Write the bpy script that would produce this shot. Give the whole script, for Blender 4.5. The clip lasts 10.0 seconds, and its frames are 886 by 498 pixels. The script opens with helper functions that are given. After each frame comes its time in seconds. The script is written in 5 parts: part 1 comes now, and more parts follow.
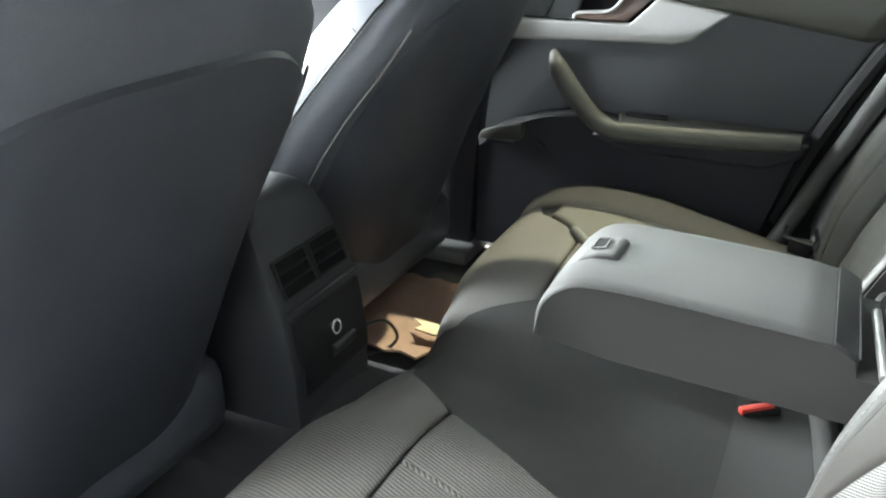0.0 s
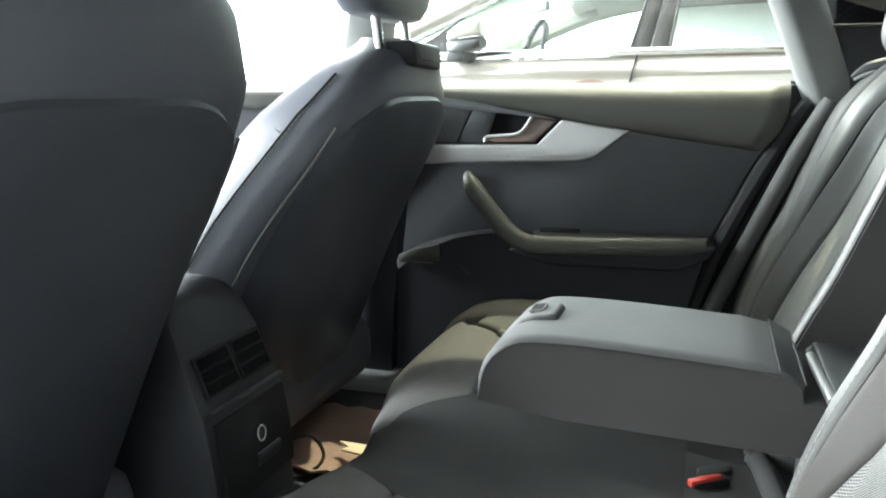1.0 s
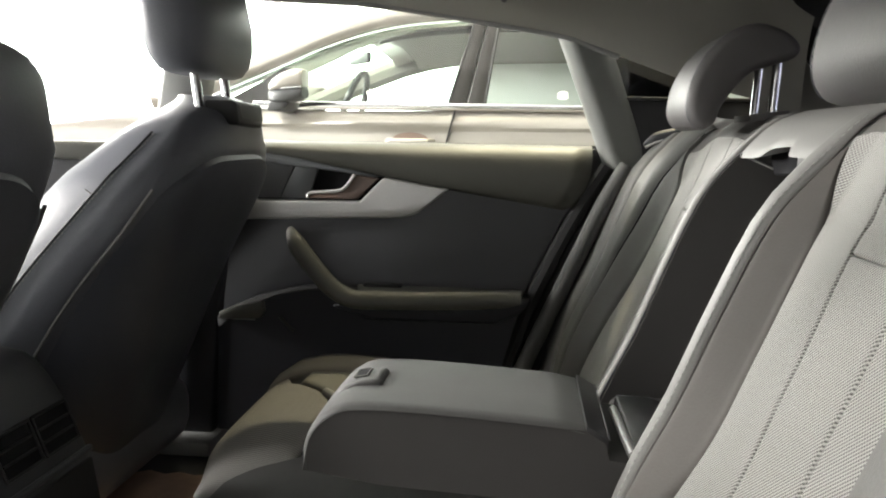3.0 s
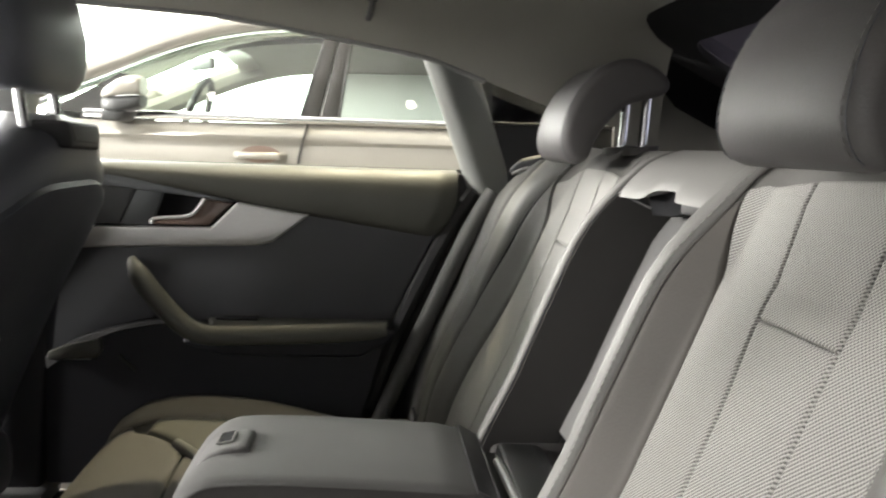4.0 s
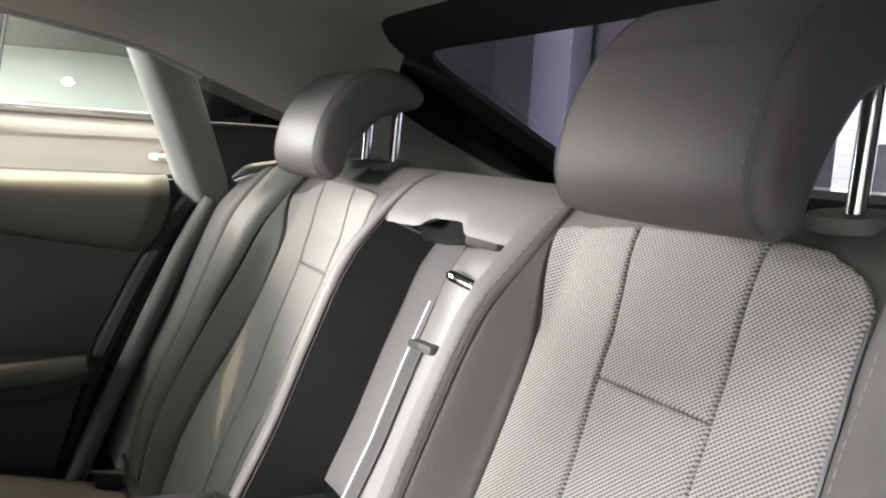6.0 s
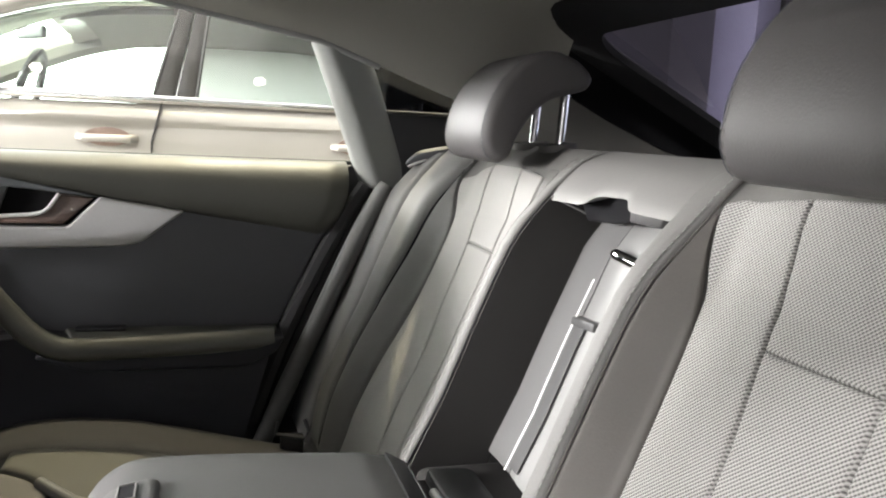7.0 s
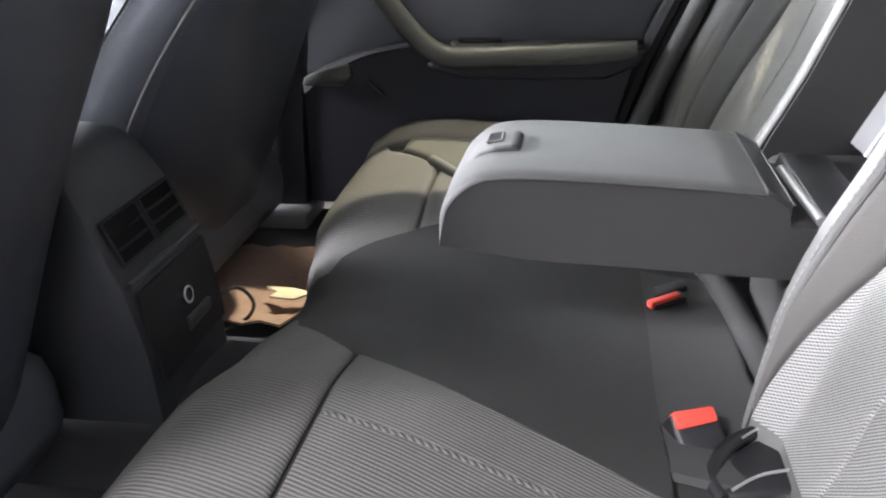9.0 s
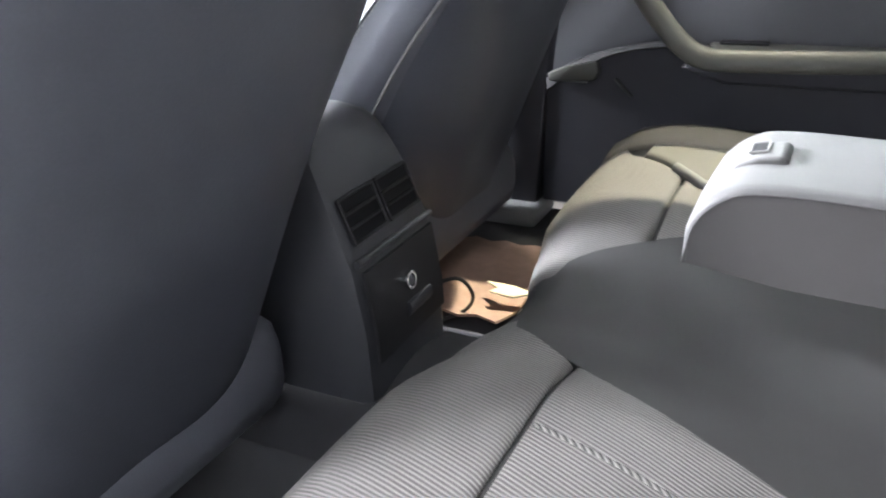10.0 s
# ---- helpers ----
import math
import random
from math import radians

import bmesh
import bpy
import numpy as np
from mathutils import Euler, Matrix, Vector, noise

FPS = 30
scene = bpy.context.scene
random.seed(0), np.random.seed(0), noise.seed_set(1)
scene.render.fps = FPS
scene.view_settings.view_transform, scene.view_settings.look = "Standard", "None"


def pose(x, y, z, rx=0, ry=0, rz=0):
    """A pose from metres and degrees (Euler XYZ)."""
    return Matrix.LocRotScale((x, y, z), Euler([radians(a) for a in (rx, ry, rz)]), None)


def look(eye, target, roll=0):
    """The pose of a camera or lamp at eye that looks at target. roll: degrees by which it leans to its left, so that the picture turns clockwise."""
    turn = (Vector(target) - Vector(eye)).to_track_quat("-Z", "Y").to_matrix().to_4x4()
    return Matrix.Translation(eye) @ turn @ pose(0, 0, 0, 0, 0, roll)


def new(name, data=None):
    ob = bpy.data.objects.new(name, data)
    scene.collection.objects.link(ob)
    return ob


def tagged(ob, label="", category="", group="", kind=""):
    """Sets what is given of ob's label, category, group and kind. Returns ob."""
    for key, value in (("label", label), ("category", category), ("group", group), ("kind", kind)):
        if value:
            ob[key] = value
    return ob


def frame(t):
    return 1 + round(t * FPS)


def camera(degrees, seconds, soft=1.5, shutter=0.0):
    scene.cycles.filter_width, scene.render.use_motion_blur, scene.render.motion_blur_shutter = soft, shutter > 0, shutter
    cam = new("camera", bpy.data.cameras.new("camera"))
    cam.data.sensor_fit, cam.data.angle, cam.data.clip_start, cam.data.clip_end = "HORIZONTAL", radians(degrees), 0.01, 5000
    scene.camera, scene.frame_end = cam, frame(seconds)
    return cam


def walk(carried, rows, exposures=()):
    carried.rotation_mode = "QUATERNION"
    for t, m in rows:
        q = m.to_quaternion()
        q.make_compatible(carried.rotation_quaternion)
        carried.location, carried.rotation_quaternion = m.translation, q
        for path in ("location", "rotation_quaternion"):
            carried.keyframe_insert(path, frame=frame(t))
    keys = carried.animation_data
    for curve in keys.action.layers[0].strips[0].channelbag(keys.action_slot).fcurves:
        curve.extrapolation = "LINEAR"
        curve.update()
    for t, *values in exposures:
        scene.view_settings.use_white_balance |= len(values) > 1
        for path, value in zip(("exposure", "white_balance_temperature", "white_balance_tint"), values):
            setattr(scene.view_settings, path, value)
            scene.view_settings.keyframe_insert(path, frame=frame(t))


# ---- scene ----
cam = camera(57.3, 10.0, soft=2.0, shutter=0.2)
PATH = [
    (0, (-0.093, -0.875, 1.02), (-0.881, 0.774, 0.21), -0.1),
    (0.5, (-0.118, -0.886, 0.9), (-0.761, 0.945, 0.419), 0.2),
    (1, (-0.117, -0.915, 0.884), (-0.736, 0.95, 0.515), -0.4),
    (1.5, (-0.107, -0.926, 0.896), (-0.608, 0.977, 0.54), -1.0),
    (2, (-0.102, -0.923, 0.904), (-0.486, 1.009, 0.558), -0.9),
    (2.5, (-0.105, -0.93, 0.914), (-0.364, 1.03, 0.61), 0.3),
    (3.8, (-0.145, -0.885, 0.941), (-0.121, 1.099, 0.686), 2.0),
    (4, (-0.155, -0.851, 0.955), (0.026, 1.125, 0.703), 2.0),
    (4.5, (-0.172, -0.769, 0.977), (0.462, 1.114, 0.755), 2.5),
    (5, (-0.19, -0.724, 0.988), (0.737, 1.033, 0.753), 3.9),
    (5.2, (-0.192, -0.705, 0.989), (0.775, 1.029, 0.748), 3.8),
    (6.3, (-0.24, -0.72, 0.984), (0.674, 1.04, 0.726), 3.8),
    (6.5, (-0.241, -0.725, 0.981), (0.553, 1.091, 0.714), 3.6),
    (7, (-0.234, -0.739, 0.974), (0.328, 1.158, 0.685), 2.9),
    (7.5, (-0.227, -0.741, 0.944), (0.236, 1.148, 0.475), 2.3),
    (7.6, (-0.227, -0.74, 0.934), (0.21, 1.131, 0.379), 2.2),
    (8, (-0.21, -0.764, 0.901), (0.049, 1.056, 0.114), 1.0),
    (8.3, (-0.209, -0.803, 0.884), (-0.155, 1.028, 0.084), 0.5),
    (8.5, (-0.212, -0.814, 0.891), (-0.284, 1.006, 0.066), -0.7),
    (9, (-0.214, -0.828, 0.886), (-0.536, 0.967, 0.063), -2.2),
    (9.5, (-0.218, -0.833, 0.882), (-0.786, 0.894, 0.047), -3.9),
    (10, (-0.238, -0.788, 0.868), (-1.07, 0.844, 0.067), -2.4),
]
walk(cam, [(t, look(eye, target, roll)) for t, eye, target, roll in PATH],
     [(0, 1.25, 6000, 3), (0.5, 1.35, 5850, 1), (1.0, 0.85, 5900, 2), (2.0, 0.05, 6500, 7), (4.0, 0.0, 6700, 10), (4.6, 0.02, 6750, 12), (5.0, 0.15, 6700, 13), (7.0, 0.25, 6500, 12),
      (8.0, 0.35, 6300, 14), (8.5, 0.72, 6100, 15), (9.0, 1.05, 6000, 15), (9.5, 1.55, 5900, 15), (10.0, 1.95, 5900, 14)])

# ---- world, lights ----
world = bpy.data.worlds.new("showroom_air")
scene.world = world
world.use_nodes = True
world.node_tree.nodes["Background"].inputs[0].default_value = (0.8, 0.9, 1.0, 1)
world.node_tree.nodes["Background"].inputs[1].default_value = 0.12


def area_lamp(name, eye, target, size, watts, colour):
    data = bpy.data.lights.new(name, "AREA")
    data.shape, data.size, data.energy, data.color = "SQUARE", size, watts, colour
    ob = new(name, data)
    ob.matrix_world = look(eye, target)
    return ob


# warm spotlights above the far side, a ceiling spot over the open door, daylight in the wide window ahead of the cars
area_lamp("showroom_lamp", (0.12, 2.32, 3.85), (-0.35, 0.35, 0.46), 0.07, 170, (1.0, 0.9, 0.6))
area_lamp("showroom_lamp", (-0.3, 1.30, 3.85), (-0.35, 0.63, 0.62), 0.3, 50, (1.0, 0.9, 0.62))
area_lamp("showroom_lamp", (-2.3, -3.4, 3.85), (0.0, -0.35, 0.6), 0.7, 260, (1.0, 0.98, 0.96))
area_lamp("window_daylight", (-8.7, 0.1, 2.4), (0.1, -0.1, 0.8), 2.4, 3700, (1.0, 0.985, 0.97))
area_lamp("window_daylight", (-4.6, 7.35, 2.9), (0.05, 0.1, 0.85), 2.2, 1400, (1.0, 0.985, 0.96))

# ---- materials ----


def mat(name, colour, rough=0.5, metal=0.0, grain=200.0, vary=0.12, bump=0.05, stains=6.0, spec=0.5, coat=0.0, emit=None, rv=0.06):
    m = bpy.data.materials.new(name)
    m.use_nodes = True
    nt = m.node_tree
    b = nt.nodes["Principled BSDF"]
    b.inputs["Roughness"].default_value, b.inputs["Metallic"].default_value = rough, metal
    b.inputs["Specular IOR Level"].default_value = spec
    b.inputs["Coat Weight"].default_value = coat
    co = nt.nodes.new("ShaderNodeTexCoord")
    big, fine = nt.nodes.new("ShaderNodeTexNoise"), nt.nodes.new("ShaderNodeTexNoise")
    big.inputs["Scale"].default_value, big.inputs["Detail"].default_value = stains, 4
    fine.inputs["Scale"].default_value, fine.inputs["Detail"].default_value = grain, 3
    nt.links.new(co.outputs["Object"], big.inputs["Vector"])
    nt.links.new(co.outputs["Object"], fine.inputs["Vector"])
    add = nt.nodes.new("ShaderNodeMath")
    add.operation = "ADD"
    nt.links.new(big.outputs["Fac"], add.inputs[0])
    nt.links.new(fine.outputs["Fac"], add.inputs[1])
    ramp = nt.nodes.new("ShaderNodeMapRange")
    ramp.inputs["From Min"].default_value, ramp.inputs["From Max"].default_value = 0.6, 1.4
    ramp.inputs["To Min"].default_value, ramp.inputs["To Max"].default_value = 1 - vary, 1 + vary
    nt.links.new(add.outputs[0], ramp.inputs["Value"])
    mul = nt.nodes.new("ShaderNodeVectorMath")
    mul.operation = "SCALE"
    mul.inputs[0].default_value = colour
    nt.links.new(ramp.outputs[0], mul.inputs["Scale"])
    nt.links.new(mul.outputs[0], b.inputs["Base Color"])
    rr = nt.nodes.new("ShaderNodeMapRange")
    rr.inputs["From Min"].default_value, rr.inputs["From Max"].default_value = 0.3, 0.7
    rr.inputs["To Min"].default_value, rr.inputs["To Max"].default_value = max(0, rough - rv), min(1, rough + rv)
    nt.links.new(big.outputs["Fac"], rr.inputs["Value"])
    nt.links.new(rr.outputs[0], b.inputs["Roughness"])
    if bump:
        bp = nt.nodes.new("ShaderNodeBump")
        bp.inputs["Strength"].default_value, bp.inputs["Distance"].default_value = bump, 0.002
        nt.links.new(fine.outputs["Fac"], bp.inputs["Height"])
        nt.links.new(bp.outputs[0], b.inputs["Normal"])
    if emit:
        b.inputs["Emission Color"].default_value, b.inputs["Emission Strength"].default_value = (*emit[0], 1), emit[1]
    return m


def ribbed(name, light, dark, pitch, slant, cross=0.0):
    """Woven upholstery with fine ribs; pitch in metres."""
    m = mat(name, light, 0.85, grain=500, vary=0.1, bump=0)
    nt = m.node_tree
    b = nt.nodes["Principled BSDF"]
    co = nt.nodes.new("ShaderNodeTexCoord")

    def wave(direction):
        dot = nt.nodes.new("ShaderNodeVectorMath")
        dot.operation = "DOT_PRODUCT"
        dot.inputs[1].default_value = [d * 2 * math.pi / pitch for d in direction]
        nt.links.new(co.outputs["Object"], dot.inputs[0])
        s = nt.nodes.new("ShaderNodeMath")
        s.operation = "SINE"
        nt.links.new(dot.outputs["Value"], s.inputs[0])
        return s.outputs[0]

    height = wave(slant)
    if cross:
        w2 = wave((slant[0], -slant[1], slant[2]))
        mx = nt.nodes.new("ShaderNodeMath")
        mx.operation = "MULTIPLY_ADD"
        nt.links.new(w2, mx.inputs[0])
        mx.inputs[1].default_value = cross
        nt.links.new(height, mx.inputs[2])
        height = mx.outputs[0]
    mr = nt.nodes.new("ShaderNodeMapRange")
    mr.inputs["From Min"].default_value, mr.inputs["From Max"].default_value = -0.9, 0.45
    nt.links.new(height, mr.inputs["Value"])
    mix = nt.nodes.new("ShaderNodeMix")
    mix.data_type = "RGBA"
    old = b.inputs["Base Color"].links[0].from_socket
    mix.inputs["A"].default_value = (*dark, 1)
    nt.links.new(mr.outputs[0], mix.inputs["Factor"])
    nt.links.new(old, mix.inputs["B"])
    nt.links.new(mix.outputs["Result"], b.inputs["Base Color"])
    bp = nt.nodes.new("ShaderNodeBump")
    bp.inputs["Strength"].default_value, bp.inputs["Distance"].default_value = 0.4, 0.001
    nt.links.new(height, bp.inputs["Height"])
    nt.links.new(bp.outputs[0], b.inputs["Normal"])
    return m


def glass(name, colour, rough=0.0):
    m = bpy.data.materials.new(name)
    m.use_nodes = True
    nt = m.node_tree
    nt.nodes.remove(nt.nodes["Principled BSDF"])
    out = nt.nodes["Material Output"]
    tr, gl, mx, lw, pw, ad = (nt.nodes.new("ShaderNode" + n) for n in ("BsdfTransparent", "BsdfGlossy", "MixShader", "LayerWeight", "Math", "Math"))
    tr.inputs[0].default_value = (*colour, 1)
    gl.inputs["Roughness"].default_value = rough
    pw.operation, ad.operation = "POWER", "MULTIPLY_ADD"
    pw.inputs[1].default_value = 5.0
    ad.inputs[1].default_value, ad.inputs[2].default_value = 0.9, 0.05
    nt.links.new(lw.outputs["Facing"], pw.inputs[0])
    nt.links.new(pw.outputs[0], ad.inputs[0])
    nt.links.new(ad.outputs[0], mx.inputs[0])
    nt.links.new(tr.outputs[0], mx.inputs[1])
    nt.links.new(gl.outputs[0], mx.inputs[2])
    nt.links.new(mx.outputs[0], out.inputs["Surface"])
    return m


M = dict(
    leather=mat("grey_leather", (0.12, 0.118, 0.112), 0.6, grain=450, vary=0.08, bump=0.15, spec=0.35),
    leather_warm=mat("grey_brown_leather", (0.076, 0.071, 0.065), 0.7, grain=450, vary=0.06, bump=0.12, spec=0.35),
    leather_head=mat("headrest_leather", (0.058, 0.055, 0.055), 0.58, spec=0.4, grain=450, vary=0.08, bump=0.12),
    column=mat("lilac_column", (0.14, 0.135, 0.19), 0.8, grain=40, vary=0.04, bump=0.02),
    leather_mid=mat("mid_grey_leather", (0.105, 0.105, 0.100), 0.68, grain=450, vary=0.08, bump=0.12, spec=0.35),
    leather_arm=mat("armrest_leather", (0.058, 0.0575, 0.056), 0.62, spec=0.35, grain=450, vary=0.08, bump=0.12),
    leather_dark=mat("dark_leather", (0.09, 0.094, 0.108), 0.46, grain=450, vary=0.1, bump=0.12),
    seatback=mat("seat_back_plastic", (0.047, 0.050, 0.060), 0.5, grain=300, vary=0.1, bump=0.08),
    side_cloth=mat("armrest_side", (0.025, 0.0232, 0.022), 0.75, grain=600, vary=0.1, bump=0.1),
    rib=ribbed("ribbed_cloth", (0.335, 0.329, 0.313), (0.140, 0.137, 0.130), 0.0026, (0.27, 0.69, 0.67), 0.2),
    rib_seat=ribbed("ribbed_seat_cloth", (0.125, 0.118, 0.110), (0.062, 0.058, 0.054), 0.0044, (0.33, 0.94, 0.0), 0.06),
    pleat=ribbed("pleat_cloth", (0.15, 0.142, 0.132), (0.022, 0.021, 0.019), 0.0046, (0.75, 0.66, 0.0)),
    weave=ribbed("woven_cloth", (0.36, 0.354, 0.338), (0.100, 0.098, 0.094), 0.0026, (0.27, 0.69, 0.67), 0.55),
    # near black: shade over the middle of the seat is in this colour
    seat_mid=mat("shaded_smooth_seat_cloth", (0.020, 0.0193, 0.0183), 0.85, grain=700, vary=0.08, bump=0.1),
    # far outer panel's olive has the warm lamp light in its colour
    seat_warm_lit=mat("warm_lit_seat_cloth", (0.075, 0.072, 0.062), 0.85, grain=700, vary=0.08, bump=0.1),
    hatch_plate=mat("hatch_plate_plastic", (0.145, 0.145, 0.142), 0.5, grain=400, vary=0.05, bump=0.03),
    # darker copy of the plate's plastic for the side turned from light
    hatch_shaded=mat("shaded_hatch_plastic", (0.10, 0.10, 0.098), 0.5, grain=400, vary=0.05, bump=0.03),
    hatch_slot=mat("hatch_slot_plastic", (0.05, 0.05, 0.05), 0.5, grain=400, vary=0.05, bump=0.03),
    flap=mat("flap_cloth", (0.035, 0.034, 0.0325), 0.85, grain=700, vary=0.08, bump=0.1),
    pillar_gloss=mat("dark_pillar_cover", (0.012, 0.011, 0.011), 0.42, vary=0.02, bump=0, spec=0.25),
    stitch=mat("grey_thread", (0.22, 0.22, 0.21), 0.8),
    black=mat("black_plastic", (0.010, 0.010, 0.011), 0.5, grain=500, bump=0.05),
    dark=mat("dark_grey_plastic", (0.03, 0.031, 0.035), 0.5, grain=500, bump=0.08),
    door_low=mat("door_lower_plastic", (0.030, 0.031, 0.038), 0.6, grain=500, bump=0.08, spec=0.3),
    door_mid=mat("door_insert", (0.084, 0.086, 0.094), 0.55, grain=500, bump=0.1),
    belt=mat("door_top_pad", (0.06, 0.06, 0.05), 0.5, grain=450, bump=0.1),
    silver=mat("satin_silver", (0.5, 0.5, 0.49), 0.4, 0.7, grain=300, vary=0.05, bump=0.02),
    # less metallic than chrome: window reflections are put into the pale colour
    bright=mat("painted_bright_metal", (0.78, 0.78, 0.77), 0.32, 0.6, vary=0.02, bump=0),
    chrome=mat("chrome", (0.8, 0.8, 0.8), 0.1, 1.0, vary=0.02, bump=0),
    inlay_grey=mat("blue_grey_inlay", (0.075, 0.08, 0.085), 0.5, grain=400, vary=0.05, bump=0.04),
    pull=mat("pull_handle_pad", (0.095, 0.095, 0.082), 0.5, grain=450, bump=0.1),
    brown=mat("brown_inlay", (0.16, 0.11, 0.09), 0.35, coat=0.4),
    grey_plastic=mat("light_grey_plastic", (0.2, 0.2, 0.196), 0.5, grain=400, vary=0.05, bump=0.03),
    pillar=mat("pillar_trim", (0.17, 0.176, 0.166), 0.6, grain=500, vary=0.05, bump=0.05),
    liner=mat("headliner_cloth", (0.2, 0.195, 0.175), 0.95, grain=600, vary=0.06, bump=0.1),
    carpet=mat("black_carpet", (0.02, 0.02, 0.022), 0.95, grain=900, vary=0.3, bump=0.5),
    mat_brown=mat("brown_paper_mat", (0.26, 0.17, 0.13), 0.8, grain=60, vary=0.15, bump=0.1),
    paper=mat("cream_paper", (0.62, 0.54, 0.38), 0.7, grain=80, vary=0.08, bump=0.05),
    red=mat("red_button", (0.62, 0.06, 0.04), 0.4, vary=0.05),
    paint=mat("champagne_paint", (0.25, 0.232, 0.208), 0.35, 0.3, grain=900, vary=0.0, bump=0, coat=0.4, rv=0.0),
    spotface=mat("downlight_lens", (0.8, 0.8, 0.75), 0.4, vary=0, bump=0, emit=((1.0, 0.95, 0.82), 45)),
    white_paint=mat("white_wall", (0.78, 0.78, 0.77), 0.8, grain=40, vary=0.04, bump=0.02),
    grey_wall=mat("grey_wall", (0.12, 0.122, 0.13), 0.8, grain=40, vary=0.04, bump=0.02),
    tile=mat("floor_tile", (0.36, 0.357, 0.353), 0.2, grain=30, vary=0.06, bump=0.01),
    rear_wall=mat("dim_wall", (0.045, 0.042, 0.052), 0.9, grain=30),
    # slats are no lamp: a weak blue glow is added to brighten them
    shutter=mat("pale_glowing_shutter", (0.6, 0.64, 0.72), 0.6, vary=0.05, emit=((0.6, 0.76, 1.0), 0.36)),
    matt_black=mat("matt_black", (0.006, 0.006, 0.007), 0.8, grain=500, bump=0.05, spec=0.15),
    gloss_black=mat("gloss_black", (0.008, 0.008, 0.009), 0.2, vary=0.02, bump=0, spec=0.35),
    grey_mid=mat("mid_grey_plastic", (0.028, 0.0275, 0.0275), 0.5, grain=400, vary=0.05, bump=0.03),
    rubber=mat("black_rubber", (0.012, 0.012, 0.013), 0.7),
    clear=glass("window_glass", (0.93, 0.96, 0.94)),
    green=glass("tinted_green_glass", (0.68, 0.78, 0.7)),
    smoke=glass("smoked_glass", (0.36, 0.35, 0.40)),
    smoke_dark=glass("dark_glass", (0.06, 0.06, 0.07)),
    daylight=mat("daylight", (0.9, 0.9, 0.9), 0.9, emit=((1.0, 1.0, 0.99), 5.0)),
    lampface=mat("ceiling_light_face", (0.9, 0.9, 0.9), 0.9, emit=((1.0, 0.98, 0.94), 6.0)),
)

# ---- building helpers ----


def thing(name, label, category, group="", kind="", at=(0, 0, 0)):
    ob = new(name)
    ob.empty_display_size = 0.05
    ob.location = at
    return tagged(ob, label, category, group, kind)


def mesh_ob(name, bm, material, smooth=True):
    bmesh.ops.recalc_face_normals(bm, faces=bm.faces)
    for f in bm.faces:
        f.smooth = smooth
    data = bpy.data.meshes.new(name)
    bm.to_mesh(data)
    bm.free()
    data.materials.append(material)
    if smooth:
        data.set_sharp_from_angle(angle=radians(42))
    return new(name, data)


def part(name, bm, material, parent, label="", smooth=True):
    ob = mesh_ob(name, bm, material, smooth)
    if parent is not None:
        up = parent
        off = Vector((0, 0, 0))
        while up is not None:
            off += up.location
            up = up.parent
        ob.parent = parent
        ob.data.transform(Matrix.Translation(-off))
    if label:
        ob["label"] = label
    return ob


def solo(name, bm, material, label, category, kind="", group="", smooth=True):
    return tagged(mesh_ob(name, bm, material, smooth), label, category, group, kind)


def box(x0, x1, y0, y1, z0, z1, bevel=0.0, segments=2, bm=None):
    bm2 = bmesh.new()
    bmesh.ops.create_cube(bm2, size=1)
    for v in bm2.verts:
        v.co = Vector(((x0 + x1) / 2 + v.co.x * (x1 - x0), (y0 + y1) / 2 + v.co.y * (y1 - y0), (z0 + z1) / 2 + v.co.z * (z1 - z0)))
    if bevel:
        bmesh.ops.bevel(bm2, geom=bm2.edges[:], offset=bevel, segments=segments, profile=0.5, affect="EDGES")
    return join(bm, bm2)


def join(bm, bm2):
    if bm is None:
        return bm2
    data = bpy.data.meshes.new("tmp")
    bm2.to_mesh(data)
    bm2.free()
    bm.from_mesh(data)
    bpy.data.meshes.remove(data)
    return bm


def prism(points, axis, a, b, bevel=0.0, segments=2, bm=None):
    """An outline of (x, z) or (x, y) or (y, z) points, drawn out along the axis from a to b."""
    bm2 = bmesh.new()

    def at(p, v):
        return (p[0], v, p[1]) if axis == "y" else (p[0], p[1], v) if axis == "z" else (v, p[0], p[1])

    lo = [bm2.verts.new(at(p, a)) for p in points]
    hi = [bm2.verts.new(at(p, b)) for p in points]
    bm2.faces.new(lo)
    bm2.faces.new(hi)
    for i in range(len(points)):
        j = (i + 1) % len(points)
        bm2.faces.new((lo[i], lo[j], hi[j], hi[i]))
    bmesh.ops.recalc_face_normals(bm2, faces=bm2.faces)
    if bevel:
        bmesh.ops.bevel(bm2, geom=bm2.edges[:], offset=bevel, segments=segments, profile=0.5, affect="EDGES", clamp_overlap=True)
    return join(bm, bm2)


def smooth_line(points, n):
    """n points evenly along a rounded line through the given ones."""
    p = [Vector(q) for q in points]
    out = []
    for i in range(len(p) - 1):
        a, b, c, d = p[max(i - 1, 0)], p[i], p[i + 1], p[min(i + 2, len(p) - 1)]
        for k in range(12):
            t = k / 12
            out.append(0.5 * ((2 * b) + (c - a) * t + (2 * a - 5 * b + 4 * c - d) * t * t + (3 * b - a - 3 * c + d) * t ** 3))
    out.append(p[-1])
    run = [0.0]
    for a, b in zip(out, out[1:]):
        run.append(run[-1] + (b - a).length)
    res = []
    for k in range(n):
        s = run[-1] * k / (n - 1)
        i = min(max(next((m for m, r in enumerate(run) if r >= s), len(run) - 1), 1), len(run) - 1)
        f = (s - run[i - 1]) / max(run[i] - run[i - 1], 1e-9)
        res.append(out[i - 1].lerp(out[i], f))
    return res


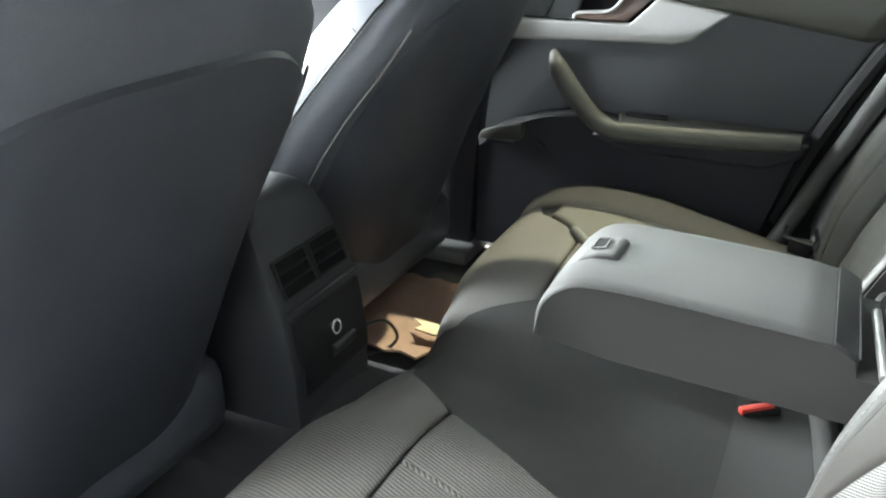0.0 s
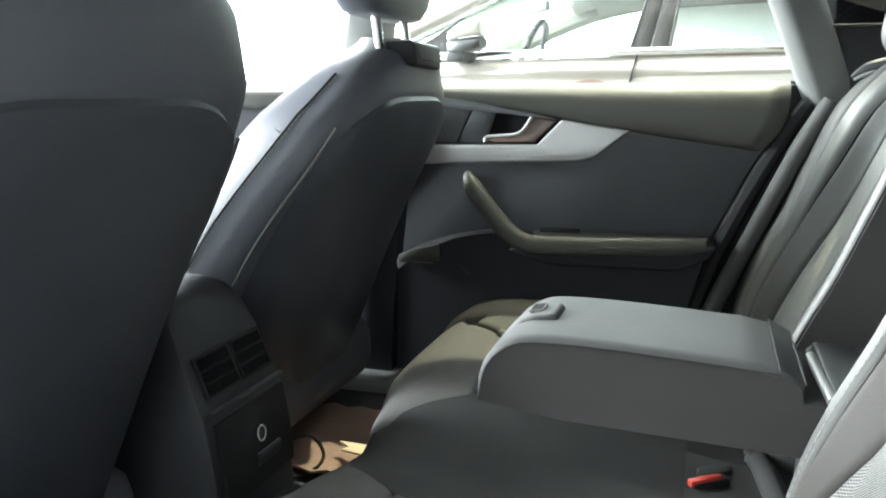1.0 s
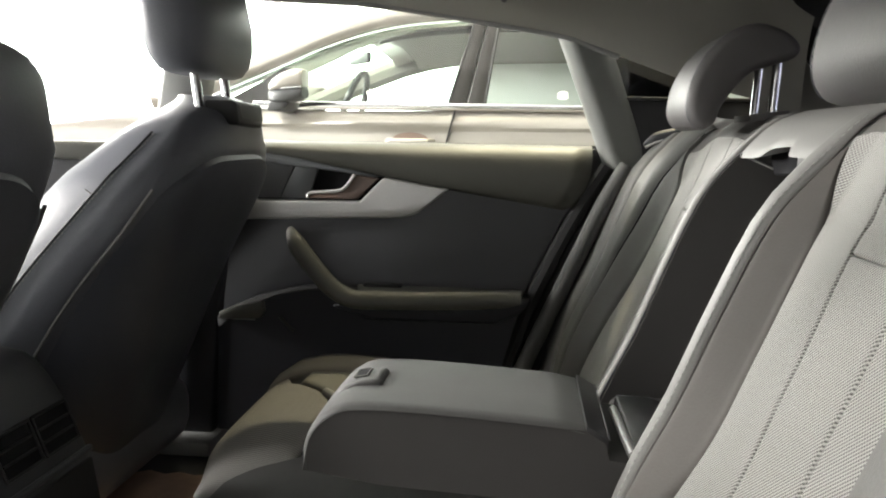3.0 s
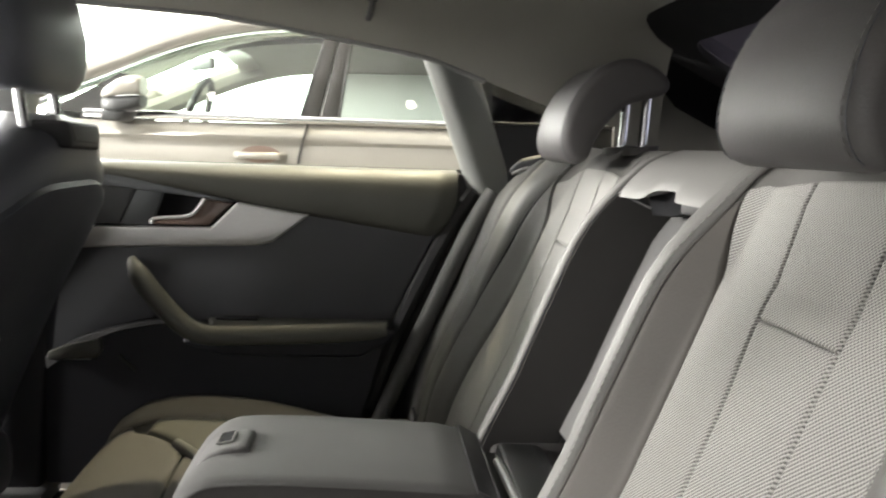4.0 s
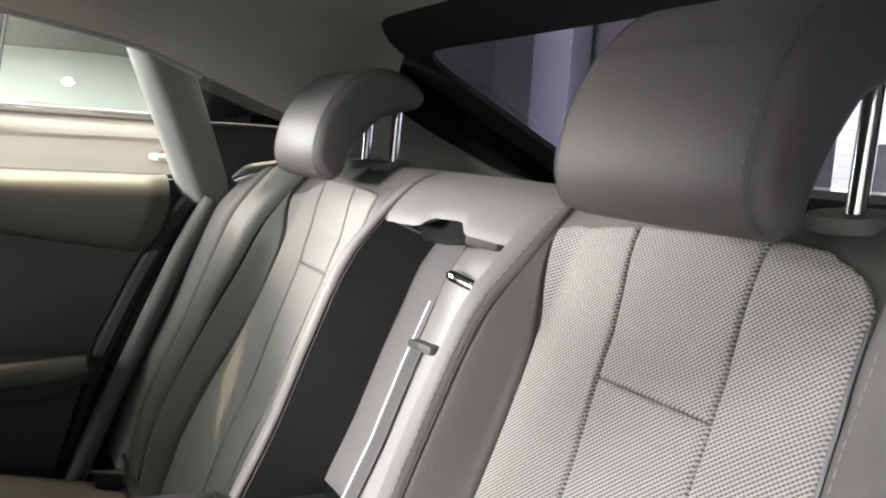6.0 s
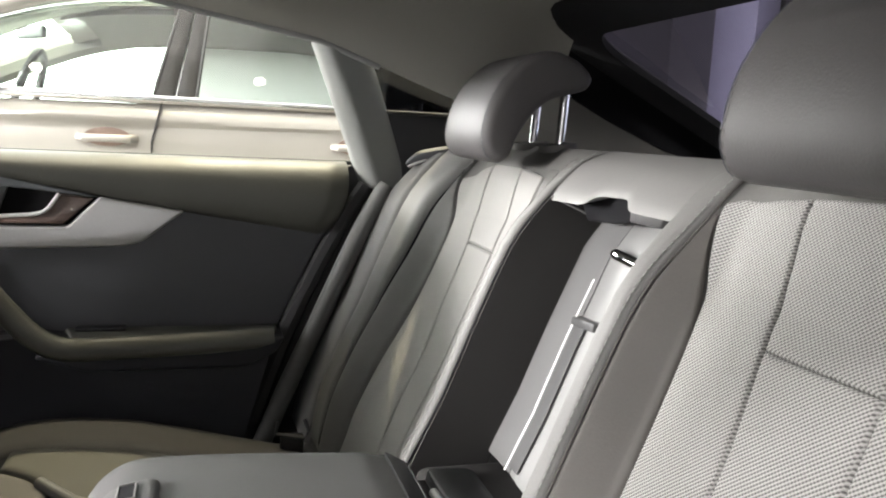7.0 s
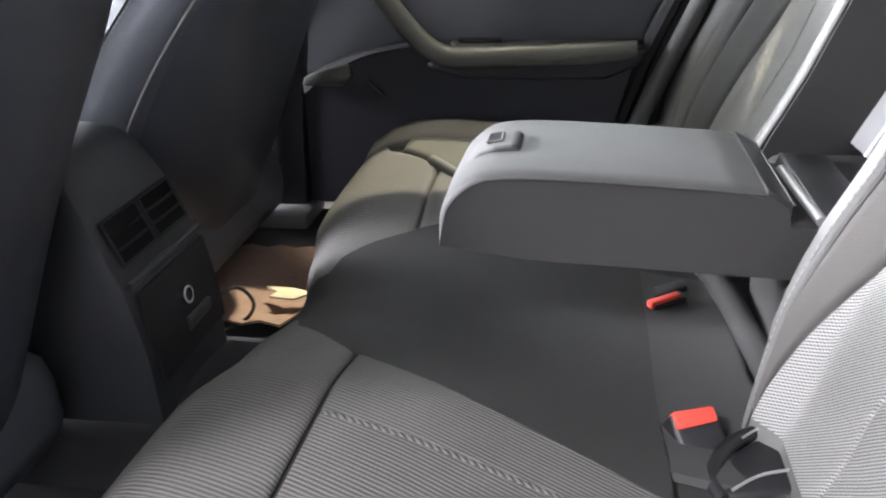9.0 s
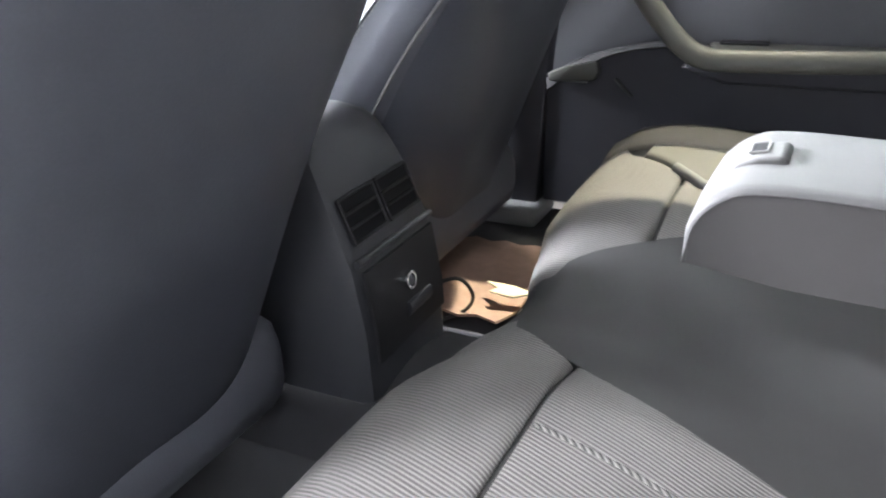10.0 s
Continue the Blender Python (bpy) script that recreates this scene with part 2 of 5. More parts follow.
def skin(rows, closed=False, cap=True, bm=None):
    """A surface through rows of points; closed: each row is a ring."""
    bm2 = bmesh.new()
    vs = [[bm2.verts.new(p) for p in row] for row in rows]
    n = len(rows[0])
    for r0, r1 in zip(vs, vs[1:]):
        for i in range(n if closed else n - 1):
            j = (i + 1) % n
            bm2.faces.new((r0[i], r0[j], r1[j], r1[i]))
    if closed and cap:
        bm2.faces.new(vs[0])
        bm2.faces.new(vs[-1])
    bmesh.ops.recalc_face_normals(bm2, faces=bm2.faces)
    return join(bm, bm2)


def tube(points, r, n=10, flat=1.0, side=None, bm=None):
    """A round bar along a line; r a number or one a point."""
    pts = [Vector(p) for p in points]
    rows = []
    up = Vector(side or (0.13, 0.31, 0.94))
    for i, p in enumerate(pts):
        d = (pts[min(i + 1, len(pts) - 1)] - pts[max(i - 1, 0)]).normalized()
        a = d.cross(up).normalized()
        b = a.cross(d)
        rr = r[i] if isinstance(r, (list, tuple)) else r
        rows.append([p + (a * math.cos(t) * flat + b * math.sin(t)) * rr for t in (2 * math.pi * k / n for k in range(n))])
    return skin(rows, closed=True, bm=bm)


def ring(centre, normal, r0, r1, depth, n=24, bm=None):
    q = Vector(normal).to_track_quat("Z", "Y").to_matrix()
    rows = []
    for r, h in ((r0, 0), (r1, 0), (r1, depth), (r0, depth), (r0, 0)):
        rows.append([Vector(centre) + q @ Vector((r * math.cos(t), r * math.sin(t), h)) for t in (2 * math.pi * k / n for k in range(n))])
    return skin(rows, closed=True, cap=False, bm=bm)


def disc(centre, normal, r, depth, n=24, bm=None):
    q = Vector(normal).to_track_quat("Z", "Y").to_matrix()
    rows = [[Vector(centre) + q @ Vector((r * math.cos(t), r * math.sin(t), h)) for t in (2 * math.pi * k / n for k in range(n))] for h in (0, depth)]
    return skin(rows, closed=True, bm=bm)


def pebble(centre, half, power=0.6, n=28, m=14, bm=None):
    """A rounded lump: a ball squared off by power (1 is a ball, 0.3 nearly a box)."""
    def sg(v):
        return math.copysign(abs(v) ** power, v)
    rows = []
    for i in range(m + 1):
        a = -math.pi / 2 + math.pi * (0.02 + 0.96 * i / m)
        rows.append([Vector(centre) + Vector((half[0] * sg(math.cos(a)) * sg(math.cos(t)), half[1] * sg(math.cos(a)) * sg(math.sin(t)), half[2] * sg(math.sin(a)))) for t in (2 * math.pi * k / n for k in range(n))])
    return skin(rows, closed=True, bm=bm)


def lerp_table(table, v):
    for (a, p), (b, q) in zip(table, table[1:]):
        if v <= b:
            f = max(0.0, (v - a) / (b - a))
            f = f * f * (3 - 2 * f)
            return p + (q - p) * f
    return table[-1][1]


def lin_table(table, v):
    for (a, p), (b, q) in zip(table, table[1:]):
        if v <= b:
            return p + (q - p) * max(0.0, (v - a) / (b - a))
    return table[-1][1]


def solid(front, offset):
    """A closed sheet: a grid of points and the same grid moved by offset."""
    off = Vector(offset)
    rows = [list(r) + [p + off for p in reversed(r)] for r in front]
    return skin(rows, closed=True)


# ---- showroom ----
def showroom():
    solo("floor", box(-9, 6, -6, 9.7, -0.1, 0.0), M["tile"], "pale polished showroom floor", "floor", "structure", smooth=False)
    solo("ceiling", box(-9, 6, -6, 9.7, 4.0, 4.1), M["white_paint"], "white showroom ceiling", "ceiling", "structure", smooth=False)
    solo("wall_east", box(6, 6.1, -6, 9.7, 0, 4), M["rear_wall"], "dim lilac wall at the back of the showroom", "wall", "structure", smooth=False)
    solo("wall_south", box(-9, 6, -6.1, -6, 0, 4), M["grey_wall"], "grey showroom wall", "wall", "structure", smooth=False)
    bm = box(-9.1, -9, -6, -2.4, 0, 4)
    bm = box(-9.1, -9, 3.4, 9.7, 0, 4, bm=bm)
    bm = box(-9.1, -9, -2.4, 3.4, 0, 0.4, bm=bm)
    solo("wall_west", bm, M["white_paint"], "white showroom wall round a tall window", "wall", "structure", smooth=False)
    w3 = thing("window_2", "tall bright window in the front showroom wall", "window", kind="structure", at=(-9.05, 0.5, 0.4))
    for y in (-2.4, 0.47, 3.34):
        part("window_frame", box(-9.08, -9.0, y, y + 0.06, 0.4, 4, 0.005), M["silver"], w3)
    part("pane", box(-9.075, -9.07, -2.38, 3.38, 0.42, 3.98), M["daylight"], w3, "pane white with daylight", smooth=False)
    solo("wall_north", box(1.4, 6, 9.6, 9.7, 0, 4), M["rear_wall"], "dim wall beside the glass front", "wall", "structure", smooth=False)
    solo("wall_return", box(1.4, 1.5, 7.5, 9.6, 0, 4), M["rear_wall"], "dim short wall beside the glass front", "wall", "structure", smooth=False)
    solo("backdrop", box(-9, 1.4, 7.9, 7.92, 0, 4), M["daylight"], "bright daylight outside the glass front", "daylight", "structure", smooth=False)
    front = thing("window_1", "tall glazed showroom front with slim frames", "window", kind="structure", at=(-4, 7.55, 0))
    for i in range(6):
        x = -9 + i * 2.08
        part("mullion", box(x - 0.03, x + 0.03, 7.5, 7.6, 0, 4, 0.005), M["white_paint"], front)
    for i in range(5):
        x = -9 + i * 2.08
        pane = part("pane", box(x + 0.03, x + 2.05, 7.545, 7.555, 0.02, 3.98), M["clear"], front, smooth=False)
        pane.visible_shadow = False
    sh = thing("shutter", "pale blue roller shutter, its brightness an added glow", "shutter", at=(5.95, 0, 0))
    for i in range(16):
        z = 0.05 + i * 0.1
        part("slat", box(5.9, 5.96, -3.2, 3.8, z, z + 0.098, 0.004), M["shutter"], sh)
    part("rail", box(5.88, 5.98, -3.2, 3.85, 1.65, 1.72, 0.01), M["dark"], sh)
    col = thing("column", "pale lilac column in the back of the showroom", "column", at=(5.8, 7.6, 0))
    part("shaft", box(5.6, 5.9, 7.2, 8.0, 0, 4.0, 0.02), M["column"], col)
    solo("tool_cabinet", box(5.4, 5.85, 2.7, 3.2, 0.0, 1.22, 0.02), M["dark"], "dark cabinet standing before the shutter", "cabinet")
    for x in (-5.0, -2.2, 0.6):
        for y in (-3.0, 0.0, 3.2):
            t = thing("ceiling_light", "square recessed ceiling light, lit white", "ceiling light", "showroom ceiling lights", at=(x, y, 4.0))
            part("frame", box(x - 0.32, x + 0.32, y - 0.32, y + 0.32, 3.97, 3.999, 0.006), M["silver"], t)
            part("diffuser", box(x - 0.28, x + 0.28, y - 0.28, y + 0.28, 3.955, 3.969, 0.004), M["lampface"], t)
    for x in (-2.9, -1.4, -0.6, 0.15, 1.3, 2.0):
        for y in (-2.1, -1.35, -0.75, 0.75):
            d = thing("downlight", "small round ceiling downlight, lit warm white", "ceiling light", "showroom downlights", at=(x, y, 4.0))
            part("rim", ring((x, y, 3.994), (0, 0, 1), 0.045, 0.062, 0.011, 24), M["silver"], d)
            part("lens", disc((x, y, 3.990), (0, 0, 1), 0.044, 0.006, 24), M["spotface"], d, "glowing lens")


# ---- the parked car beyond the far door ----
def parked_car():
    car = thing("parked_car", "champagne coloured saloon car parked alongside", "car", at=(-0.8, 2.6, 0))
    y0 = 1.76
    sill = [(-3.05, 0.60), (-2.95, 0.78), (-2.5, 0.86), (-2.0, 0.92), (-1.5, 0.975), (-1.1, 1.0), (0.2, 1.015), (1.2, 1.02), (1.75, 0.98), (1.85, 0.7)]
    def side_y(z):
        return lin_table([(0.2, 0.08), (0.5, 0.02), (0.80, 0.0), (0.90, 0.012), (0.945, 0.02), (0.955, 0.008), (0.975, 0.012), (1.02, 0.045), (1.45, 0.26)], z)
    xs = [-3.05 + 0.07 * k for k in range(71)]
    rows = []
    for k in range(71):
        f = k / 70
        row = []
        for x in xs:
            zz = 0.22 + (lin_table(sill, x) - 0.22) * f
            end = max(0, (-2.6 - x) / 0.45, (x - 1.4) / 0.45)
            row.append(Vector((x, y0 + side_y(zz) + 0.3 * end * end, zz)))
        rows.append(row)
    part("body", solid(rows, (0, 1.62, 0)), M["paint"], car)
    bonnet = [[Vector((x, y0 + 0.06 + 1.5 * v, lin_table(sill, x) + 0.09 * math.sin(v * math.pi) ** 0.6)) for v in [k / 12 for k in range(13)]] for x in (-2.9, -2.6, -2.2, -1.8, -1.45, -1.2)]
    part("bonnet", skin(bonnet), M["paint"], car)
    roof = smooth_line([(-1.42, y0 + .04, 1.0), (-1.24, y0 + .08, 1.045), (-1.05, y0 + .13, 1.128), (-0.81, y0 + .17, 1.236), (-0.63, y0 + .19, 1.292), (-0.45, y0 + .205, 1.32), (-0.15, y0 + .215, 1.335), (0.3, y0 + .21, 1.33), (0.8, y0 + .17, 1.24), (1.35, y0 + .08, 1.03)], 50)
    part("roof_rail", tube([p + Vector((0, 0.02, 0.03)) for p in roof], 0.034, 10), M["paint"], car)
    part("rail_trim", tube([p + Vector((0, -0.012, -0.012)) for p in roof[:-4]], 0.011, 8), M["chrome"], car, "chrome strip round the windows")
    part("beltline_trim", box(-1.05, 1.25, y0 + 0.018, y0 + 0.05, 1.008, 1.034, 0.006), M["chrome"], car, "chrome strip under the windows")
    part("roof", solid([[p + Vector((0, d, 0.03 + h)) for d, h in ((0.0, 0.0), (0.15, 0.03), (0.6, 0.05), (1.05, 0.03), (1.2, 0.0))] for p in roof[12:42]], (0, 0, -0.03)), M["paint"], car)
    part("roof_lining", skin([[p + Vector((0, d, -0.02 + h)) for d, h in ((0.05, -0.02), (0.15, 0.01), (0.6, 0.03), (1.05, 0.01), (1.15, -0.02))] for p in roof[14:42]]), M["liner"], car)
    def pane(x0, x1, n=12):
        rows = []
        for k in range(n + 1):
            x = x0 + (x1 - x0) * k / n
            top = min(roof, key=lambda p: abs(p.x - x))
            rows.append([Vector((x, y0 + 0.05 + (z - 1.02) * 0.42, z)) for z in [1.02 + (top.z - 1.02) * m / 4 for m in range(5)]])
        return skin(rows)
    for x0, x1 in ((-1.18, -0.33), (-0.30, 0.75)):
        g = part("side_window", pane(x0, x1), M["green"], car, "green tinted side glass")
        g.visible_shadow = False
    for b0, b1, t0, t1 in ((-0.387, -0.327, -0.304, -0.263), (-0.323, -0.264, -0.260, -0.224)):
        rows = []
        for f in (0.0, 0.25, 0.5, 0.75, 1.0):
            x0, x1 = b0 + (t0 - b0) * f, b1 + (t1 - b1) * f
            z = 1.015 + 0.32 * f
            rows.append([Vector((x, y0 + 0.037 + (z - 1.02) * 0.42 + d, z)) for x, d in ((x0, 0.004), (x0 + 0.006, 0.0), (x1 - 0.006, 0.0), (x1, 0.004))])
        part("pillar", solid(rows, (0, 0.03, 0)), M["pillar_gloss"], car, "dark door pillar")
        edge = b0 if b0 < -0.35 else b1
        edge_t = t0 if b0 < -0.35 else t1
        part("window_edge", tube([(edge, y0 + 0.037, 1.015), ((edge + edge_t) / 2, y0 + 0.105, 1.175), (edge_t, y0 + 0.17, 1.33)], 0.005, 8), M["rubber"], car)
    part("door_seam", prism([(-0.388, 0.3), (-0.384, 0.3), (-0.384, 0.90), (-0.358, 1.005), (-0.362, 1.005), (-0.388, 0.90)], "y", y0 + 0.004, y0 + 0.04), M["rubber"], car)
    for x in (-0.505, 0.215):
        # cup is a flat disc, its shade and reflection painted brown
        cup = part("handle_cup", prism([(x + 0.062 * math.cos(a), 0.909 + 0.027 * math.sin(a)) for a in (k * math.pi / 12 for k in range(24))], "y", y0 + 0.0075, y0 + 0.014), M["brown"], car, "flat brown disc, the handle cup's shade and reflection as colour")
        part("door_handle", tube([(x - 0.078, y0 + 0.008, 0.906), (x - 0.062, y0 - 0.018, 0.905), (x, y0 - 0.024, 0.905), (x + 0.062, y0 - 0.018, 0.905), (x + 0.078, y0 + 0.008, 0.906)], 0.011, 10, flat=0.7), M["paint"], cup, "champagne door handle")
    def housing(table, power=0.55):
        """A shell along the car's length: x, lower and upper edge, half depth."""
        rows = []
        for x, lo, hi, d in table:
            ring_row = []
            for a in (2 * math.pi * k / 24 for k in range(24)):
                c, q = math.cos(a), math.sin(a)
                ring_row.append(Vector((x, y0 - 0.08 + 0.55 * d * math.copysign(abs(c) ** power, c), (lo + hi) / 2 + (hi - lo) / 2 * math.copysign(abs(q) ** power, q))))
            rows.append(ring_row)
        return skin(rows, closed=True)
    m = part("mirror", housing([(-0.957, 1.066, 1.074, 0.02), (-0.950, 1.062, 1.086, 0.05), (-0.930, 1.063, 1.101, 0.075), (-0.905, 1.066, 1.118, 0.088), (-0.880, 1.069, 1.128, 0.092), (-0.852, 1.072, 1.131, 0.092), (-0.840, 1.073, 1.130, 0.090), (-0.836, 1.076, 1.127, 0.086)]), M["paint"], car, "pale door mirror housing")
    part("mirror_base", housing([(-0.958, 1.034, 1.058, 0.02), (-0.950, 1.024, 1.064, 0.05), (-0.930, 1.020, 1.066, 0.07), (-0.900, 1.022, 1.069, 0.082), (-0.868, 1.027, 1.072, 0.086), (-0.845, 1.036, 1.074, 0.084), (-0.838, 1.041, 1.073, 0.08)]), M["black"], m, "black lower half of the mirror")
    part("mirror_foot", prism([(-0.957, 0.996), (-0.905, 0.996), (-0.890, 1.012), (-0.880, 1.028), (-0.950, 1.028)], "y", y0 - 0.11, y0 + 0.035, 0.007, 2), M["black"], m, "black foot of the mirror")
    part("mirror_line", tube([(-0.905, y0 - 0.129, 1.067), (-0.86, y0 - 0.132, 1.071), (-0.838, y0 - 0.130, 1.073)], 0.002, 8), M["chrome"], m, "bright line round the housing")
    def leaning(pairs, d, thick):
        return solid([[Vector((x, y0 + d + (z - 1.02) * 0.42, z)) for x, z in row] for row in pairs], (0, thick, 0))
    part("sail_panel", leaning([[(-1.13, 1.025), (-1.125, 1.045)], [(-1.05, 1.02), (-1.052, 1.088)], [(-0.96, 1.02), (-0.958, 1.149)], [(-0.89, 1.02), (-0.895, 1.140)], [(-0.882, 1.02), (-0.885, 1.135)]], 0.038, 0.006), M["pillar_gloss"], car, "dark panel behind the mirror")
    part("front_pillar_trim", leaning([[(-0.965, 1.07), (-0.958, 1.15)], [(-0.885, 1.137), (-0.884, 1.19)], [(-0.80, 1.180), (-0.80, 1.236)], [(-0.72, 1.222), (-0.72, 1.275)], [(-0.63, 1.256), (-0.63, 1.298)], [(-0.52, 1.285), (-0.50, 1.318)]], 0.072, 0.02), M["liner"], car, "grey trim inside the front pillar")
    part("far_mirror", pebble((-1.283, y0 + 1.72, 1.150), (0.066, 0.08, 0.042), 0.62), M["paint"], car, "door mirror on the other side")
    for x in (-2.35, 1.05):
        w = part("wheel", ring((x, y0 - 0.02, 0.34), (0, 1, 0), 0.21, 0.33, 0.22, 32), M["rubber"], car)
        part("rim", disc((x, y0 + 0.0, 0.34), (0, 1, 0), 0.21, 0.05, 32), M["silver"], w)
    part("steering_wheel", tube([(-0.80 + 0.05 * math.cos(t), y0 + 0.45 + 0.16 * math.sin(t), 1.0 + 0.16 * math.cos(t)) for t in (k * math.pi / 12 for k in range(25))], 0.013, 6), M["black"], car)
    part("rear_mirror", prism([(-0.900, y0 + 0.84), (-0.885, y0 + 0.86), (-0.775, y0 + 0.72), (-0.785, y0 + 0.69), (-0.800, y0 + 0.70)], "z", 1.225, 1.268, 0.008, 2), M["dark"], car)
    part("dashboard", box(-1.3, -0.95, y0 + 0.15, y0 + 1.45, 0.85, 1.0, 0.05, 3), M["dark"], car)
    far = [p + Vector((0, 1.2, 0)) for p in roof]
    part("far_rail", tube(far, 0.05, 8), M["liner"], car)
    # added white sheet, no cabin part, so the rear pane looks pale
    part("rear_pane_filler", solid([[Vector((x + (z - 1.0) * 0.17, y0 + 1.5 - (z - 1.0) * 0.25, z)) for x in (-0.45, 0.2, 1.2)] for z in (0.95, 1.15, 1.42)], (0, 0.02, 0)), M["white_paint"], car, "white sheet added behind the rear glass to brighten it")
    for yy in (0.42, 1.15):
        part("seat_back", box(-0.22, -0.08, y0 + yy - 0.2, y0 + yy + 0.2, 0.7, 1.04, 0.05, 3), M["dark"], car)


# ---- rear bench of the car ----
BACK = [(-0.06, 0.40), (-0.040, 0.487), (-0.028, 0.535), (0.000, 0.606), (0.030, 0.670), (0.062, 0.752), (0.104, 0.850), (0.146, 0.905), (0.186, 0.945), (0.225, 0.962)]
BACK_LINE = smooth_line([(x, 0, z) for x, z in BACK], 60)


def back_at(s):
    """Point and outward normal of the backrest's side line, s from 0 at the foot to 1 at the top."""
    f = min(max(s, 0), 1) * 59
    i = min(int(f), 58)
    a, b = BACK_LINE[i], BACK_LINE[i + 1]
    d = (b - a).normalized()
    return a.lerp(b, f - i), Vector((-d.z, 0, d.x))


DIP = [(0.13, 0.001), (0.138, 0.0), (0.192, -0.036), (0.455, -0.036), (0.53, 0.002), (0.60, 0.006), (0.66, 0.012), (0.74, 0.016)]


def back_point(s, w, sign, lift=0.0):
    p, n = back_at(s)
    dip = lerp_table(DIP, w)
    fade = lin_table([(0.0, 0.6), (0.15, 1.0), (0.8, 1.0), (0.93, 0.35), (1.0, 0.0)], s)
    if w < 0.192:
        dip = lin_table([(0.13, 0.0), (0.138, 0.001), (0.150, -0.001), (0.158, -0.006), (0.175, -0.022), (0.192, -0.036)], w)
    fade += (1 - fade) * min(1.0, max(0.0, (w - 0.46) / 0.07))
    q = p + n * (dip * fade + lift)
    w += lin_table([(0.0, 0.045), (0.12, 0.030), (0.25, 0.008), (0.35, 0.0)], s) * min(1.0, max(0.0, 1 - (w - 0.13) / 0.09))
    return Vector((q.x, sign * w, q.z))


def back_patch(s0, s1, w0, w1, sign, puff=0.007, roll=0.008, base=-0.002, shape=None, nu=26, nv=14):
    """An upholstered panel on the backrest, with edges that roll down into the seams."""
    rows = []
    for i in range(nu + 1):
        u = i / nu
        u = 0.5 - 0.5 * math.cos(u * math.pi)
        row = []
        for j in range(nv + 1):
            v = 0.5 - 0.5 * math.cos(j / nv * math.pi)
            s, w = s0 + (s1 - s0) * u, w0 + (w1 - w0) * v
            if shape:
                s, w = shape(s, w)
            edge = min(u * (s1 - s0) * 0.7, (1 - u) * (s1 - s0) * 0.7, v * (w1 - w0), (1 - v) * (w1 - w0))
            e = min(edge / roll, 1.0)
            row.append(back_point(s, w, sign, base + puff * math.sqrt(max(0, 1 - (1 - e) ** 2))))
        rows.append(row)
    return skin(rows)


def stitches(line, parent, step=0.008, length=0.0055, r=0.0007, thread="stitch"):
    bm = bmesh.new()
    pts = smooth_line(line, max(int(sum((Vector(a) - Vector(b)).length for a, b in zip(line, line[1:])) / step), 3))
    for a, b in zip(pts, pts[1:]):
        d = (b - a).normalized()
        bm = tube([a, a + d * length * 0.5, a + d * length], [r * 0.6, r, r * 0.6], 5, bm=bm)
    ob = part("stitching", bm, M[thread], parent)
    ob["kind"] = "stuff"
    return ob


